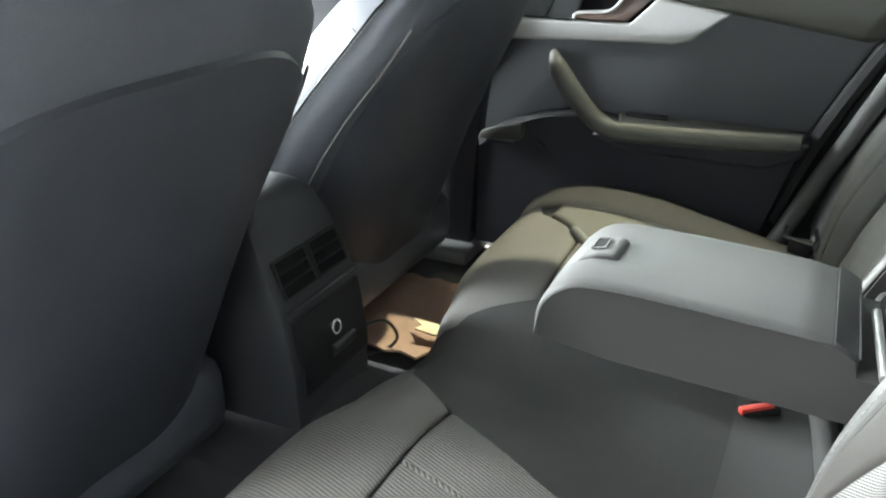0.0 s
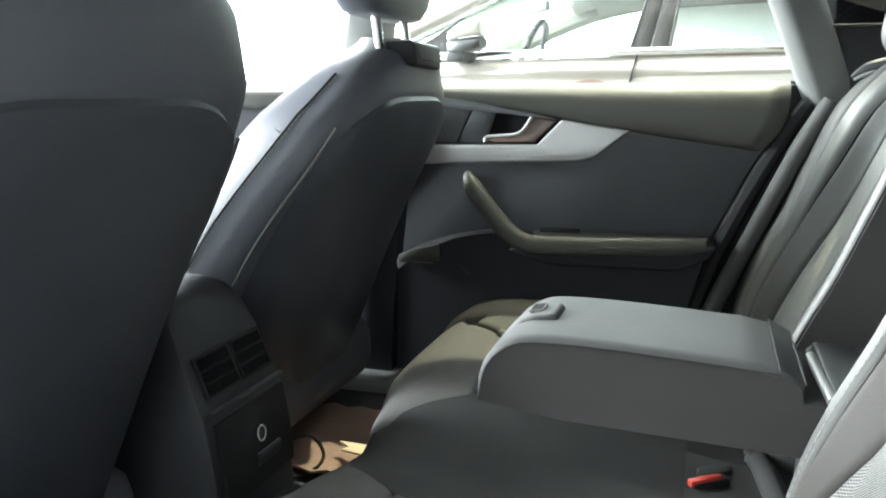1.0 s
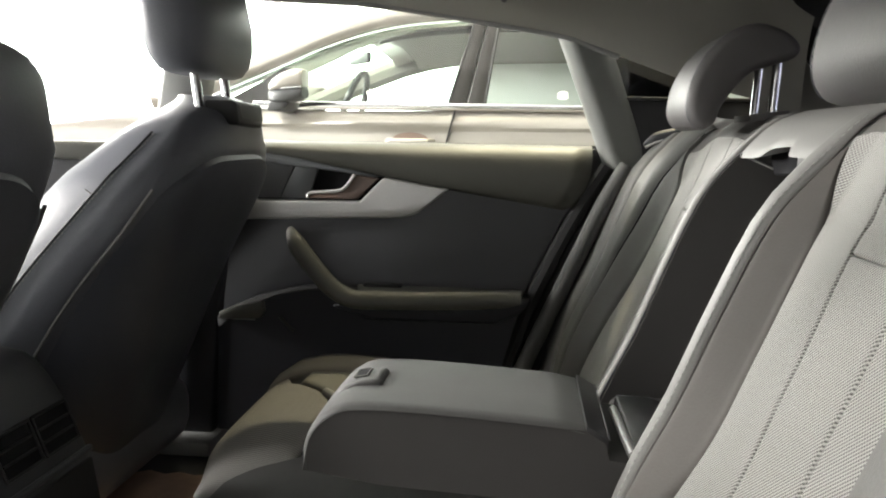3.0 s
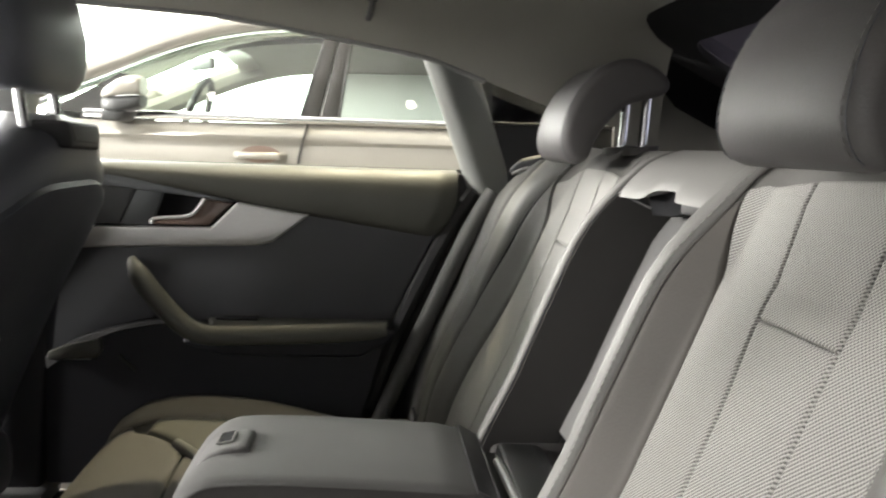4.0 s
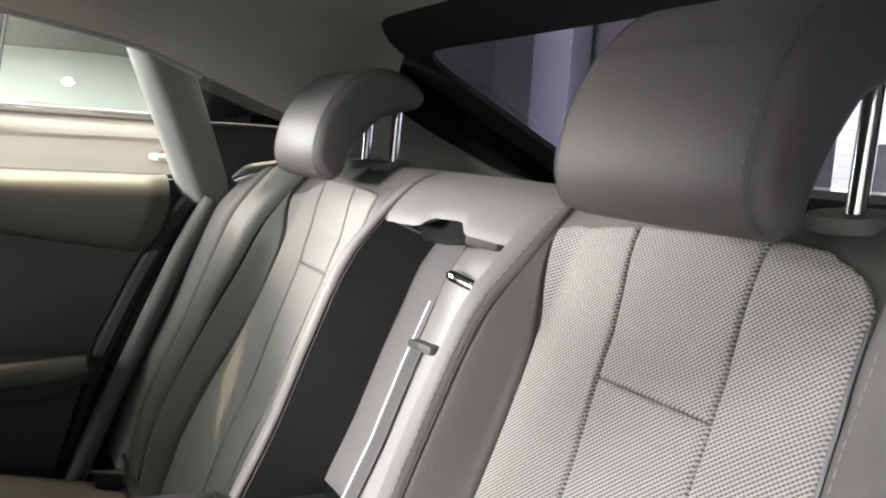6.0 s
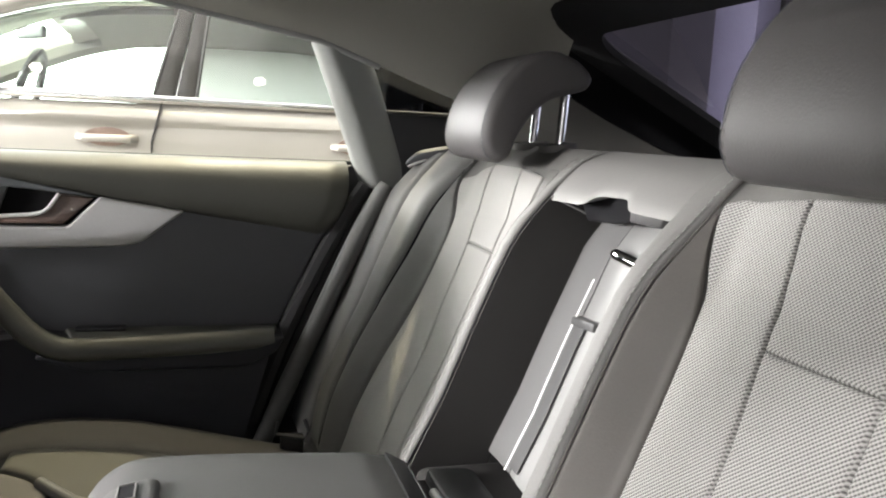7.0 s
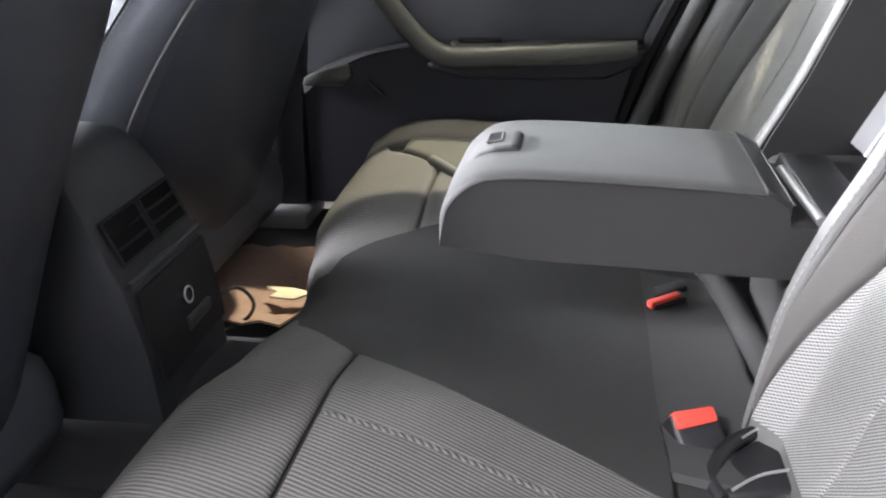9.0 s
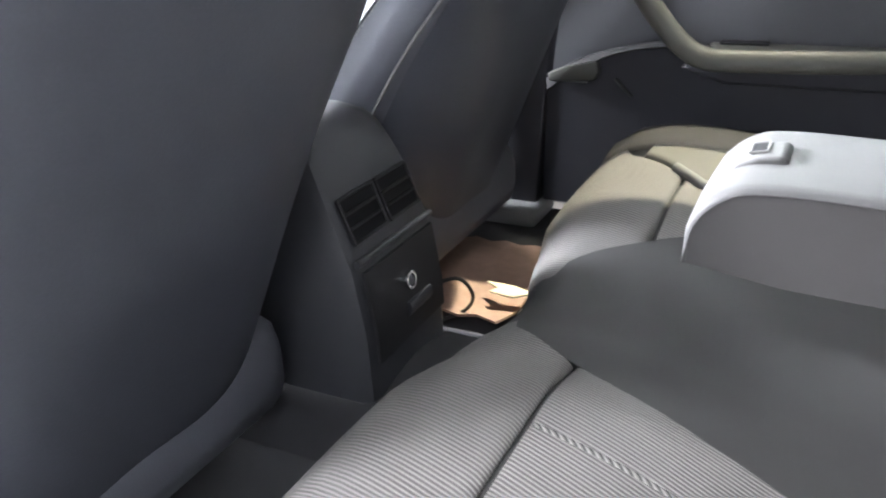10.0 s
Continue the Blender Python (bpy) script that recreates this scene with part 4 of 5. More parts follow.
def armrest():
    line = smooth_line([(-0.348, 0, 0.559), (-0.339, 0, 0.598), (-0.316, 0, 0.622), (-0.285, 0, 0.630), (-0.20, 0, 0.629), (-0.046, 0, 0.620)], 40)
    # core with the dark sides
    core = [(p.x + 0.0008, p.z - 0.0008) for p in line] + [(-0.024, 0.606), (-0.020, 0.588), (0.03, 0.584), (0.03, 0.533), (-0.26, 0.546)]
    arm = part("armrest", prism(core, "y", -0.105, 0.088), M["side_cloth"], REAR, "folded-down centre armrest with dark cloth sides")
    rows = []
    for p in line:
        row = []
        i = line.index(p)
        d = (line[min(i + 1, 39)] - line[max(i - 1, 0)]).normalized()
        n = Vector((-d.z, 0, d.x))
        for y, h in ((-0.1176, -0.0005), (-0.1165, 0.0018), (-0.113, 0.0036), (-0.10, 0.005), (-0.05, 0.006), (0, 0.0065), (0.05, 0.006), (0.10, 0.005), (0.113, 0.0036), (0.1165, 0.0018), (0.1176, -0.0005)):
            e = min(i / 3, (39 - i) / 3, 1)
            q = p + n * (h - 0.004 * (1 - e))
            row.append(Vector((q.x, y * 0.823 - 0.0085, q.z)))
        rows.append(row)
    part("top_cover", skin(rows), M["leather_arm"], arm, "smooth grey leather top")
    for y in (-0.1056, 0.0886):
        part("piping", tube([Vector((p.x + 0.001, y, p.z - 0.0014)) for p in line], 0.0007, 6), M["side_cloth"], arm)
    # recessed pull latch on the nose
    part("latch", prism([(-0.330, 0.610), (-0.327, 0.623), (-0.316, 0.6335), (-0.300, 0.6405), (-0.280, 0.6435), (-0.273, 0.641), (-0.272, 0.632), (-0.31, 0.62)], "y", -0.040, 0.016, 0.004, 3), M["leather_arm"], arm, "grey push button latch")
    part("latch_hole", prism([(-0.306, 0.634), (-0.294, 0.637), (-0.2935, 0.6436), (-0.3065, 0.6412)], "y", -0.023, 0.003), M["matt_black"], arm, "small black opening")
    part("latch_rim", tube([(-0.3075, -0.025, 0.6405), (-0.3075, 0.005, 0.6405), (-0.2925, 0.005, 0.6432), (-0.2925, -0.025, 0.6432), (-0.3075, -0.025, 0.6405)], 0.0013, 6), M["leather"], arm)
    part("end_strip", prism([(-0.045, 0.6245), (-0.021, 0.611), (-0.022, 0.58), (-0.045, 0.58)], "y", -0.1042, 0.0875, 0.002), M["black"], arm, "dark end strip")
    part("strip_edge", tube([(-0.0205, -0.106, 0.6105), (-0.0205, -0.01, 0.6108), (-0.0205, 0.088, 0.6105)], 0.0011, 6), M["grey_mid"], arm)
    part("hinge_cover", prism([(0.006, 0.599), (0.050, 0.598), (0.062, 0.592), (0.062, 0.565), (0.0, 0.565)], "y", -0.118, 0.090, 0.003), M["black"], arm, "black hinge cover")
    part("hinge_bar", tube([(0.003, -0.114, 0.598), (0.0, -0.05, 0.5985), (-0.003, 0.03, 0.599)], 0.0052, 10), M["grey_plastic"], arm, "pale grey bar behind the hinge")
    return arm


def buckles():
    b = thing("seatbelt_buckle", "black seat belt buckle with a bright red button", "buckle", "seat belt buckles")
    part("body", prism([(-0.022, -0.046), (0.024, -0.040), (0.025, 0.008), (-0.023, 0.010)], "z", -0.020, 0.012, 0.005, 3), M["black"], b)
    part("button", prism([(-0.020, -0.006), (0.0215, -0.004), (0.0215, 0.0115), (-0.020, 0.0115)], "z", 0.0, 0.0145, 0.003, 2), M["red"], b, "red release button")
    b.matrix_basis = pose(-0.103, -0.184, 0.421, 0, 0, 22) @ pose(0, 0, 0, 40, 0, 0)
    b = thing("seatbelt_buckle", "red buckle button sunk in a slot of the cushion", "buckle", "seat belt buckles")
    part("body", prism([(-0.024, -0.010), (0.030, -0.010), (0.034, 0.012), (-0.020, 0.012)], "z", -0.012, 0.004, 0.004, 2), M["black"], b)
    part("button", prism([(-0.026, -0.008), (0.022, -0.006), (0.022, 0.004), (-0.026, 0.003)], "z", -0.002, 0.0085, 0.003, 2), M["red"], b, "red release button")
    part("slot_cover", prism([(-0.005, 0.012), (0.05, 0.012), (0.06, 0.034), (0.01, 0.036)], "z", -0.010, 0.0035, 0.004, 2), M["seat_mid"], b)
    b.matrix_basis = pose(-0.104, 0.085, 0.4065, 0, 0, 36)
    b = thing("seatbelt_buckle", "black buckle housing lying in the seat fold", "buckle", "seat belt buckles")
    part("body", prism([(-0.036, -0.030), (-0.012, 0.006), (0.017, 0.030), (0.060, 0.034), (0.060, -0.040), (-0.032, -0.056)], "z", -0.014, 0.004, 0.006, 3), M["black"], b)
    part("grip", tube(smooth_line([(-0.034, -0.056, 0.0), (-0.040, -0.034, 0.003), (-0.020, 0.004, 0.006), (0.014, 0.030, 0.007), (0.055, 0.034, 0.006)], 24), 0.0068, 10), M["black"], b, "rounded black grip")
    part("rim", tube(smooth_line([(-0.004, 0.012, 0.0130), (0.016, 0.026, 0.0140), (0.045, 0.031, 0.0135)], 12), 0.0012, 6), M["silver"], b, "bright rim")
    part("rim", tube(smooth_line([(-0.026, -0.050, 0.006), (0.004, -0.030, 0.007), (0.050, -0.018, 0.007)], 12), 0.0014, 6), M["silver"], b, "bright rim")
    b.matrix_basis = pose(-0.055, -0.212, 0.409, 0, 0, 4)
    bg = thing("seatbelt_guide", "dark plastic belt guide beside the far backrest", "belt guide", at=(0.13, 0.64, 0.92))
    part("cover", tube(smooth_line([(0.106, 0.656, 0.912), (0.118, 0.648, 0.921), (0.135, 0.640, 0.929), (0.175, 0.625, 0.938)], 16), [0.004 + 0.006 * min(1.0, k / 5) for k in range(16)], 12, flat=1.5), M["dark"], bg)
    part("edge", tube(smooth_line([(0.106, 0.646, 0.908), (0.118, 0.639, 0.915), (0.135, 0.632, 0.922)], 10), 0.003, 8), M["grey_plastic"], bg, "pale front edge")
    fb = thing("seatbelt_anchor", "dark belt anchor loop beside the far door", "buckle", at=(-0.09, 0.6, 0.45))
    part("loop", tube([(-0.115, 0.59, 0.475), (-0.118, 0.585, 0.455), (-0.07, 0.585, 0.445), (-0.062, 0.59, 0.455), (-0.07, 0.595, 0.475)], 0.004, 6), M["dark"], fb)
    part("body", box(-0.11, -0.07, 0.585, 0.605, 0.41, 0.45, 0.005), M["black"], fb)


# ---- front seats ----
def front_seat(cy, label, outer, rest_drop=0.0, rest_half=0.138, rest_y=0.0, handle=True, tall=0.0, broad=0.0):
    seat = thing("front_seat", label, "car seat", "front seats", at=(-0.7, cy, 0.3))
    rear = [(0.30, -0.80), (0.40, -0.765), (0.587, -0.690), (0.75, -0.630), (0.84, -0.600), (0.89, -0.582), (0.93, -0.576), (0.955, -0.582), (0.972, -0.60), (0.982, -0.63)]
    wrap = [(0.30, 0.14), (0.40, 0.14), (0.575, 0.122), (0.70, 0.085), (0.77, 0.045), (0.84, 0.018), (0.93, 0.02), (0.982, 0.02)]
    wide = [(0.30, 0.22), (0.45, 0.24), (0.70, 0.25), (0.82, 0.243), (0.87, 0.222), (0.91, 0.186), (0.94, 0.145), (0.962, 0.105), (0.982, 0.055)]
    deep = [(0.30, 0.15), (0.76, 0.142), (0.85, 0.122), (0.91, 0.088), (0.95, 0.062), (0.972, 0.05), (0.982, 0.03)]

    bulge = [(0.45, 0.0), (0.6, 0.015), (0.75, 0.04), (0.85, 0.052), (0.92, 0.045), (0.96, 0.025), (0.982, 0.01)]
    if tall:
        rear = rear[:5] + [(0.89, -0.575), (0.915, -0.555), (0.95, -0.548), (0.985, -0.556), (1.0, -0.575), (1.01, -0.61)]
        wide = wide[:5] + [(0.93, 0.222), (0.965, 0.212), (0.99, 0.188), (1.003, 0.15), (1.01, 0.09)]
        deep = [(0.30, 0.15), (0.80, 0.145), (0.90, 0.135), (0.97, 0.12), (0.99, 0.10), (1.01, 0.05)]
        wrap = [(a, b * 0.75) for a, b in wrap]
    wide = [(a, b + (broad if a < 0.86 else 0.4 * broad)) for a, b in wide]

    def tab(t, z):
        h = max(0.0, min(0.035, (t[-1][0] - z) * 0.6))
        return sum(lin_table(t, z + h * k) * (3 - abs(k)) for k in (-2, -1, 0, 1, 2)) / 9

    def lean(z):
        """The top of the backrest runs over to its outer side."""
        return 0.0 if tall else outer * lin_table([(0.86, 0.0), (0.92, 0.018), (0.95, 0.036), (0.972, 0.05), (0.982, 0.055)], z)

    def rear_x(z, w):
        wd = tab(wide, z)
        return tab(rear, z) - tab(wrap, z) * abs(w / wd) ** 3 - 0.012 * abs(w / wd) ** 10

    def section(z):
        wd, dp = tab(wide, z), tab(deep, z)
        pad = 0.0 if tall else lin_table(bulge, z)
        pts = []
        for k in range(25):
            v = -1 + k / 12
            w = wd * math.sin(v * math.pi / 2)
            pts.append((rear_x(z, w) - 0.03 * (1 - (w / wd) ** 2) * lin_table([(0.3, 1), (0.8, 1), (0.87, 0)], z), w))
        xe = rear_x(z, wd)
        for f, dw in ((0.12, 0.007), (0.35, 0.011), (0.6, 0.010), (0.8, 0.002), (0.93, -0.015), (1.0, -0.045)):
            pts.append((xe - dp * f - pad * max(0.0, f - 0.6) / 0.4, wd + dw))
        for v in (0.55, 0.25, 0.0, -0.25, -0.55):
            pts.append((xe - dp * (0.70 + 0.25 * abs(v)) - pad, wd * v))
        for f, dw in reversed(((0.12, 0.007), (0.35, 0.011), (0.6, 0.010), (0.8, 0.002), (0.93, -0.015), (1.0, -0.045))):
            pts.append((xe - dp * f - pad * max(0.0, f - 0.6) / 0.4, -wd - dw))
        return [Vector((x, cy + w + lean(z), z)) for x, w in pts]

    zs = [0.30 + 0.02 * k for k in range(31)] + [0.91 + tall, 0.92 + tall, 0.93 + tall, 0.94 + tall, 0.95 + tall, 0.958 + tall, 0.965 + tall, 0.972 + tall, 0.977 + tall, 0.982 + tall]
    part("backrest", skin([section(z) for z in zs], closed=True), M["leather_dark"], seat)
    rows = []
    for i in range(41):
        u = i / 40
        row = []
        for j in range(33):
            v = -1 + j / 16
            top = 0.892 - 0.055 * abs(v) ** 5
            z = 0.32 + (top - 0.32) * u
            w = v * tab(wide, z) * lin_table([(0.32, 0.96), (0.75, 0.965), (0.84, 0.93), (0.90, 0.86)], z)
            e = min((1 - abs(v)) / 0.07, (1 - u) / 0.04, 1.0)
            puff = 0.013 * math.sqrt(max(0, 1 - (1 - e) ** 2)) - 0.006
            row.append(Vector((rear_x(z, w) + puff - 0.02 * max(0, 1 - (v * 1.1) ** 2) ** 2 * lin_table([(0.3, 1), (0.7, 1), (0.85, 0)], z), cy + w, z)))
        rows.append(row)
    part("back_shell", skin(rows), M["seatback"], seat, "dark moulded seat back shell")
    for sg in (-1, 1):
        edge = [Vector((rear_x(z, tab(wide, z)) + 0.004, cy + sg * (tab(wide, z) + 0.002), z)) for z in [0.36 + 0.02 * k for k in range(25)]]
        part("piping", tube(edge, 0.0024, 8), M["leather"], seat, "grey piping along the shell")
        seam = [Vector((rear_x(z, tab(wide, z)) - tab(deep, z) * 0.60, cy + lean(z) + sg * (tab(wide, z) + 0.0112), z)) for z in [0.36 + 0.02 * k for k in range(29)]]
        part("seam", tube(seam, 0.0018, 6), M["black"], seat)
        stitches([p + Vector((0.006, sg * 0.0015, 0)) for p in seam], seat)
        cross = [Vector((rear_x(z, tab(wide, z)) - tab(deep, z) * f, cy + sg * (tab(wide, z) + d), z)) for f, d, z in ((0.60, 0.0112, 0.832), (0.70, 0.0075, 0.836), (0.8, 0.003, 0.840), (0.93, -0.014, 0.844))]
        part("seam", tube(smooth_line(cross, 12), 0.0012, 6), M["black"], seat)
    part("seat_pad", box(-1.35, -0.78, cy - 0.25, cy + 0.25, 0.30, 0.44, 0.05, 3), M["leather_dark"], seat)
    part("rail_cover", box(-0.92, -0.745, min(cy + outer * 0.22, cy + outer * 0.35), max(cy + outer * 0.22, cy + outer * 0.35), 0.257, 0.292, 0.012, 2), M["grey_plastic"], seat, "grey seat rail cover")
    if handle:
        part("shoulder_handle", prism([(cy - 0.066, 0.972), (cy - 0.050, 0.934), (cy + 0.074, 0.930), (cy + 0.066, 0.970)], "x", -0.625, -0.573, 0.006, 3), M["black"], seat, "black release handle on the shoulder")
        part("handle_plate", prism([(cy - 0.052, 0.966), (cy - 0.040, 0.943), (cy + 0.066, 0.940), (cy + 0.059, 0.966)], "x", -0.600, -0.5705, 0.003, 2), M["leather_mid"], seat, "grey plate on the release handle")
    rows = []
    d0 = -rest_drop
    flare = 0.0 if tall else 0.11
    for z, xr, hw, d in ((1.012, -0.625, 0.70, 0.05), (1.017, -0.612, 0.84, 0.075), (1.035, -0.602, 0.95 + 0.2 * flare, 0.095), (1.06, -0.598, 0.99 + 0.6 * flare, 0.105), (1.10, -0.600, 1.0 + flare, 0.105), (1.15, -0.610, 0.97 + flare, 0.095), (1.185, -0.626, 0.85 + flare, 0.065), (1.195, -0.64, 0.6 + flare, 0.035)):
        row = []
        for k in range(40):
            t = 2 * math.pi * k / 40
            c, sn = math.cos(t), math.sin(t)
            row.append(Vector((xr - d / 2 + math.copysign(abs(c) ** 0.6, c) * d / 2, cy + rest_y + math.copysign(abs(sn) ** 0.5, sn) * hw * rest_half, z + d0)))
        rows.append(row)
    hr = part("headrest", skin(rows, closed=True), M["leather_dark"], seat)
    for dy in (-0.062, 0.062):
        part("post", tube([(-0.632, cy + rest_y + dy, 0.96), (-0.64, cy + rest_y + dy, 1.03 + d0)], 0.0075, 12), M["chrome"], hr, "chrome headrest post")
    return seat


def console():
    c = thing("centre_console", "black rear end of the centre console with air vents", "console", at=(-0.8, 0, 0.3))
    face = [(0.258, -0.685), (0.40, -0.690), (0.48, -0.703), (0.56, -0.735), (0.605, -0.757), (0.625, -0.770), (0.637, -0.790), (0.64, -0.82)]

    def on_face(z):
        return lin_table(face, z)

    rows = []
    for z, hw in ((0.258, 0.10), (0.40, 0.10), (0.44, 0.10), (0.48, 0.10), (0.52, 0.098), (0.56, 0.095), (0.59, 0.090), (0.612, 0.083), (0.626, 0.072), (0.636, 0.055), (0.640, 0.035)):
        x = on_face(z)
        rows.append([Vector((x - 0.5, -hw, z)), Vector((x - 0.02, -hw, z)), Vector((x - 0.006, -hw + 0.005, z)), Vector((x, -hw + 0.02, z)), Vector((x, 0, z)), Vector((x, hw - 0.02, z)), Vector((x - 0.006, hw - 0.005, z)), Vector((x - 0.02, hw, z)), Vector((x - 0.5, hw, z))])
    part("body", skin(rows, closed=True), M["dark"], c)
    for y0, y1 in ((-0.078, -0.004), (0.004, 0.078)):
        vent = part("vent", solid([[Vector((on_face(z) + 0.002, y, z)) for y in (y0, y1)] for z in (0.508, 0.522, 0.54, 0.556)], (-0.004, 0, 0)), M["matt_black"], c)
        for k in range(2):
            z = 0.522 + k * 0.016
            part("slat", box(on_face(z) - 0.001, on_face(z) + 0.004, y0 + 0.004, y1 - 0.004, z, z + 0.003), M["black"], vent)
        for yy in (y0, y1):
            part("frame", tube([(on_face(z) + 0.003, yy, z) for z in (0.507, 0.522, 0.54, 0.557)], 0.0022, 6), M["black"], vent)
        for z in (0.507, 0.557):
            part("frame", tube([(on_face(z) + 0.003, y0, z), (on_face(z) + 0.003, y1, z)], 0.0022, 6), M["black"], vent)
    part("ledge", tube([(on_face(0.487) + 0.002, y, 0.487) for y in (-0.09, 0, 0.09)], 0.005, 8), M["dark"], c)
    part("panel", solid([[Vector((on_face(z) + 0.004, y, z)) for y in (-0.085, 0.085)] for z in (0.36, 0.40, 0.44, 0.475)], (-0.004, 0, 0)), M["black"], c, "glossy black control panel")
    sk = part("socket", ring((-0.690, 0.0, 0.432), (1, 0, 0.15), 0.0085, 0.0115, 0.006), M["chrome"], c, "chrome ringed power socket")
    part("cap", disc((-0.690, 0.0, 0.432), (1, 0, 0.15), 0.010, 0.003), M["dark"], sk)
    part("button", tube([(-0.685, -0.012, 0.397), (-0.685, 0.045, 0.397)], 0.010, 12, flat=0.5), M["dark"], c, "long grey button")
    return c


def floor_things():
    solo("car_floor", box(-1.6, 0.9, -0.74, 0.74, 0.24, 0.255, 0.004), M["carpet"], "black carpeted car floor", "carpet", "structure", smooth=False)
    tun = smooth_line([(0, -0.16, 0.255), (0, -0.12, 0.30), (0, 0, 0.325), (0, 0.12, 0.30), (0, 0.16, 0.255)], 15)
    solo("floor_tunnel", skin([[Vector((x, p.y, p.z)) for p in tun] for x in (-1.6, -1.2, -0.8, -0.5)]), M["carpet"], "black carpeted centre tunnel", "carpet", "structure")
    rows = []
    for i in range(11):
        x = -0.95 + 0.30 * i / 10
        rows.append([Vector((x, 0.18 + 0.34 * j / 8, 0.262 + 0.012 * math.sin(3 * i + j) * 0.3 + (0.03 * max(0, (2 - j)) / 2))) for j in range(9)])
    solo("floor_mat", solid(rows, (0, 0, -0.004)), M["mat_brown"], "crumpled brown paper mat in the footwell", "mat")
    bm = prism([(-0.715, 0.302), (-0.690, 0.284), (-0.698, 0.268), (-0.655, 0.262), (-0.632, 0.286), (-0.665, 0.300)], "z", 0.286, 0.290, 0.001)
    solo("paper_leaflet", bm, M["paper"], "crumpled cream paper leaflet on the brown mat", "paper")
    cab = thing("cable", "thin dark cable looped over the mat", "cable", at=(-0.7, 0.15, 0.28))
    part("wire", tube(smooth_line([(-0.73, 0.11, 0.36), (-0.70, 0.16, 0.36), (-0.69, 0.19, 0.32), (-0.71, 0.2, 0.285), (-0.74, 0.16, 0.28)], 24), 0.003, 8), M["black"], cab)


# ---- far door and side ----
def far_door():
    d = thing("rear_door", "closed rear car door with dark panel and silver trim", "car door", at=(-0.35, 0.7, 0.3))
    part("panel", prism([(-0.80, 0.28), (-0.20, 0.28), (-0.175, 0.43), (-0.115, 0.60), (-0.04, 0.76), (0.012, 0.845), (0.0, 0.862), (-0.80, 0.862)], "y", 0.706, 0.80, 0.006), M["door_mid"], d)
    # top pad with a rounded shoulder
    rows = []
    for i in range(41):
        u = i / 40
        row = []
        for y, f in ((0.716, -0.01), (0.712, 0.0), (0.700, 0.04), (0.692, 0.13), (0.688, 0.28), (0.686, 0.42), (0.687, 0.56), (0.692, 0.70), (0.702, 0.83), (0.718, 0.94), (0.736, 0.99), (0.748, 1.0), (0.758, 0.985)):
            end = lin_table([(0.0, -0.027), (0.28, -0.004), (0.55, 0.010), (0.8, 0.014), (1.0, 0.014)], f)
            x = -0.80 + (end + 0.80) * u
            low = lin_table([(-0.80, 0.900), (-0.64, 0.873), (-0.40, 0.834), (-0.28, 0.814), (-0.03, 0.775), (0.03, 0.766)], x)
            tuck = max(0.0, (x - end + 0.014) / 0.014)
            row.append(Vector((x, y + 0.016 * (1 - math.sqrt(max(0.0, 1 - tuck * tuck))), low + (0.908 - low) * f)))
        rows.append(row)
    part("top_pad", skin(rows), M["belt"], d, "soft grey pad along the window sill")
    trim = [(-0.80, 0.742), (-0.695, 0.746), (-0.365, 0.757), (-0.335, 0.765), (-0.268, 0.817), (-0.285, 0.819), (-0.402, 0.838), (-0.450, 0.789), (-0.80, 0.786)]
    part("silver_trim", prism(trim, "y", 0.682, 0.715, 0.005, 3), M["silver"], d, "satin silver trim strip")
    part("handle_recess", prism([(-0.80, 0.79), (-0.452, 0.79), (-0.404, 0.838), (-0.62, 0.876), (-0.80, 0.89)], "y", 0.7, 0.708), M["matt_black"], d)
    part("inlay", prism([(-0.80, 0.791), (-0.620, 0.791), (-0.587, 0.858), (-0.60, 0.872), (-0.80, 0.89)], "y", 0.694, 0.706, 0.002), M["door_mid"], d)
    part("inlay", prism([(-0.617, 0.791), (-0.559, 0.791), (-0.537, 0.852), (-0.584, 0.858)], "y", 0.692, 0.706, 0.002), M["inlay_grey"], d, "blue grey inlay before the handle")
    part("upper_strip", prism([(-0.80, 0.878), (-0.62, 0.860), (-0.50, 0.848), (-0.420, 0.8385), (-0.404, 0.838), (-0.42, 0.842), (-0.62, 0.8815), (-0.80, 0.90)], "y", 0.688, 0.704, 0.0015), M["inlay_grey"], d, "grey strip under the padded sill")
    lev = part("door_handle", prism([(-0.455, 0.793), (-0.411, 0.8355), (-0.463, 0.842), (-0.480, 0.817), (-0.498, 0.809), (-0.553, 0.803), (-0.556, 0.793)], "y", 0.684, 0.70, 0.003), M["brown"], d, "brown finished inside handle")
    part("chrome_edge", tube(smooth_line([(-0.461, 0.683, 0.8425), (-0.479, 0.683, 0.817), (-0.500, 0.684, 0.8085), (-0.553, 0.685, 0.8035), (-0.557, 0.685, 0.7935)], 20), 0.0034, 8), M["bright"], lev, "metal edge with its reflections in a pale colour")
    # pull handle running into the armrest
    line = smooth_line([(-0.588, 0.665, 0.728), (-0.570, 0.638, 0.708), (-0.535, 0.630, 0.665), (-0.495, 0.628, 0.622), (-0.455, 0.628, 0.600), (-0.40, 0.630, 0.598), (-0.27, 0.640, 0.600), (-0.12, 0.655, 0.604)], 40)
    rr = [0.010 + 0.009 * min(1, i / 3) for i in range(40)]
    part("pull_handle", tube(line, rr, 12, flat=0.8), M["pull"], d, "grey padded pull handle and armrest")
    part("armrest", prism([(-0.50, 0.58), (-0.45, 0.604), (-0.10, 0.608), (-0.115, 0.58), (-0.17, 0.555), (-0.42, 0.555)], "y", 0.64, 0.71, 0.008, 3), M["door_low"], d)
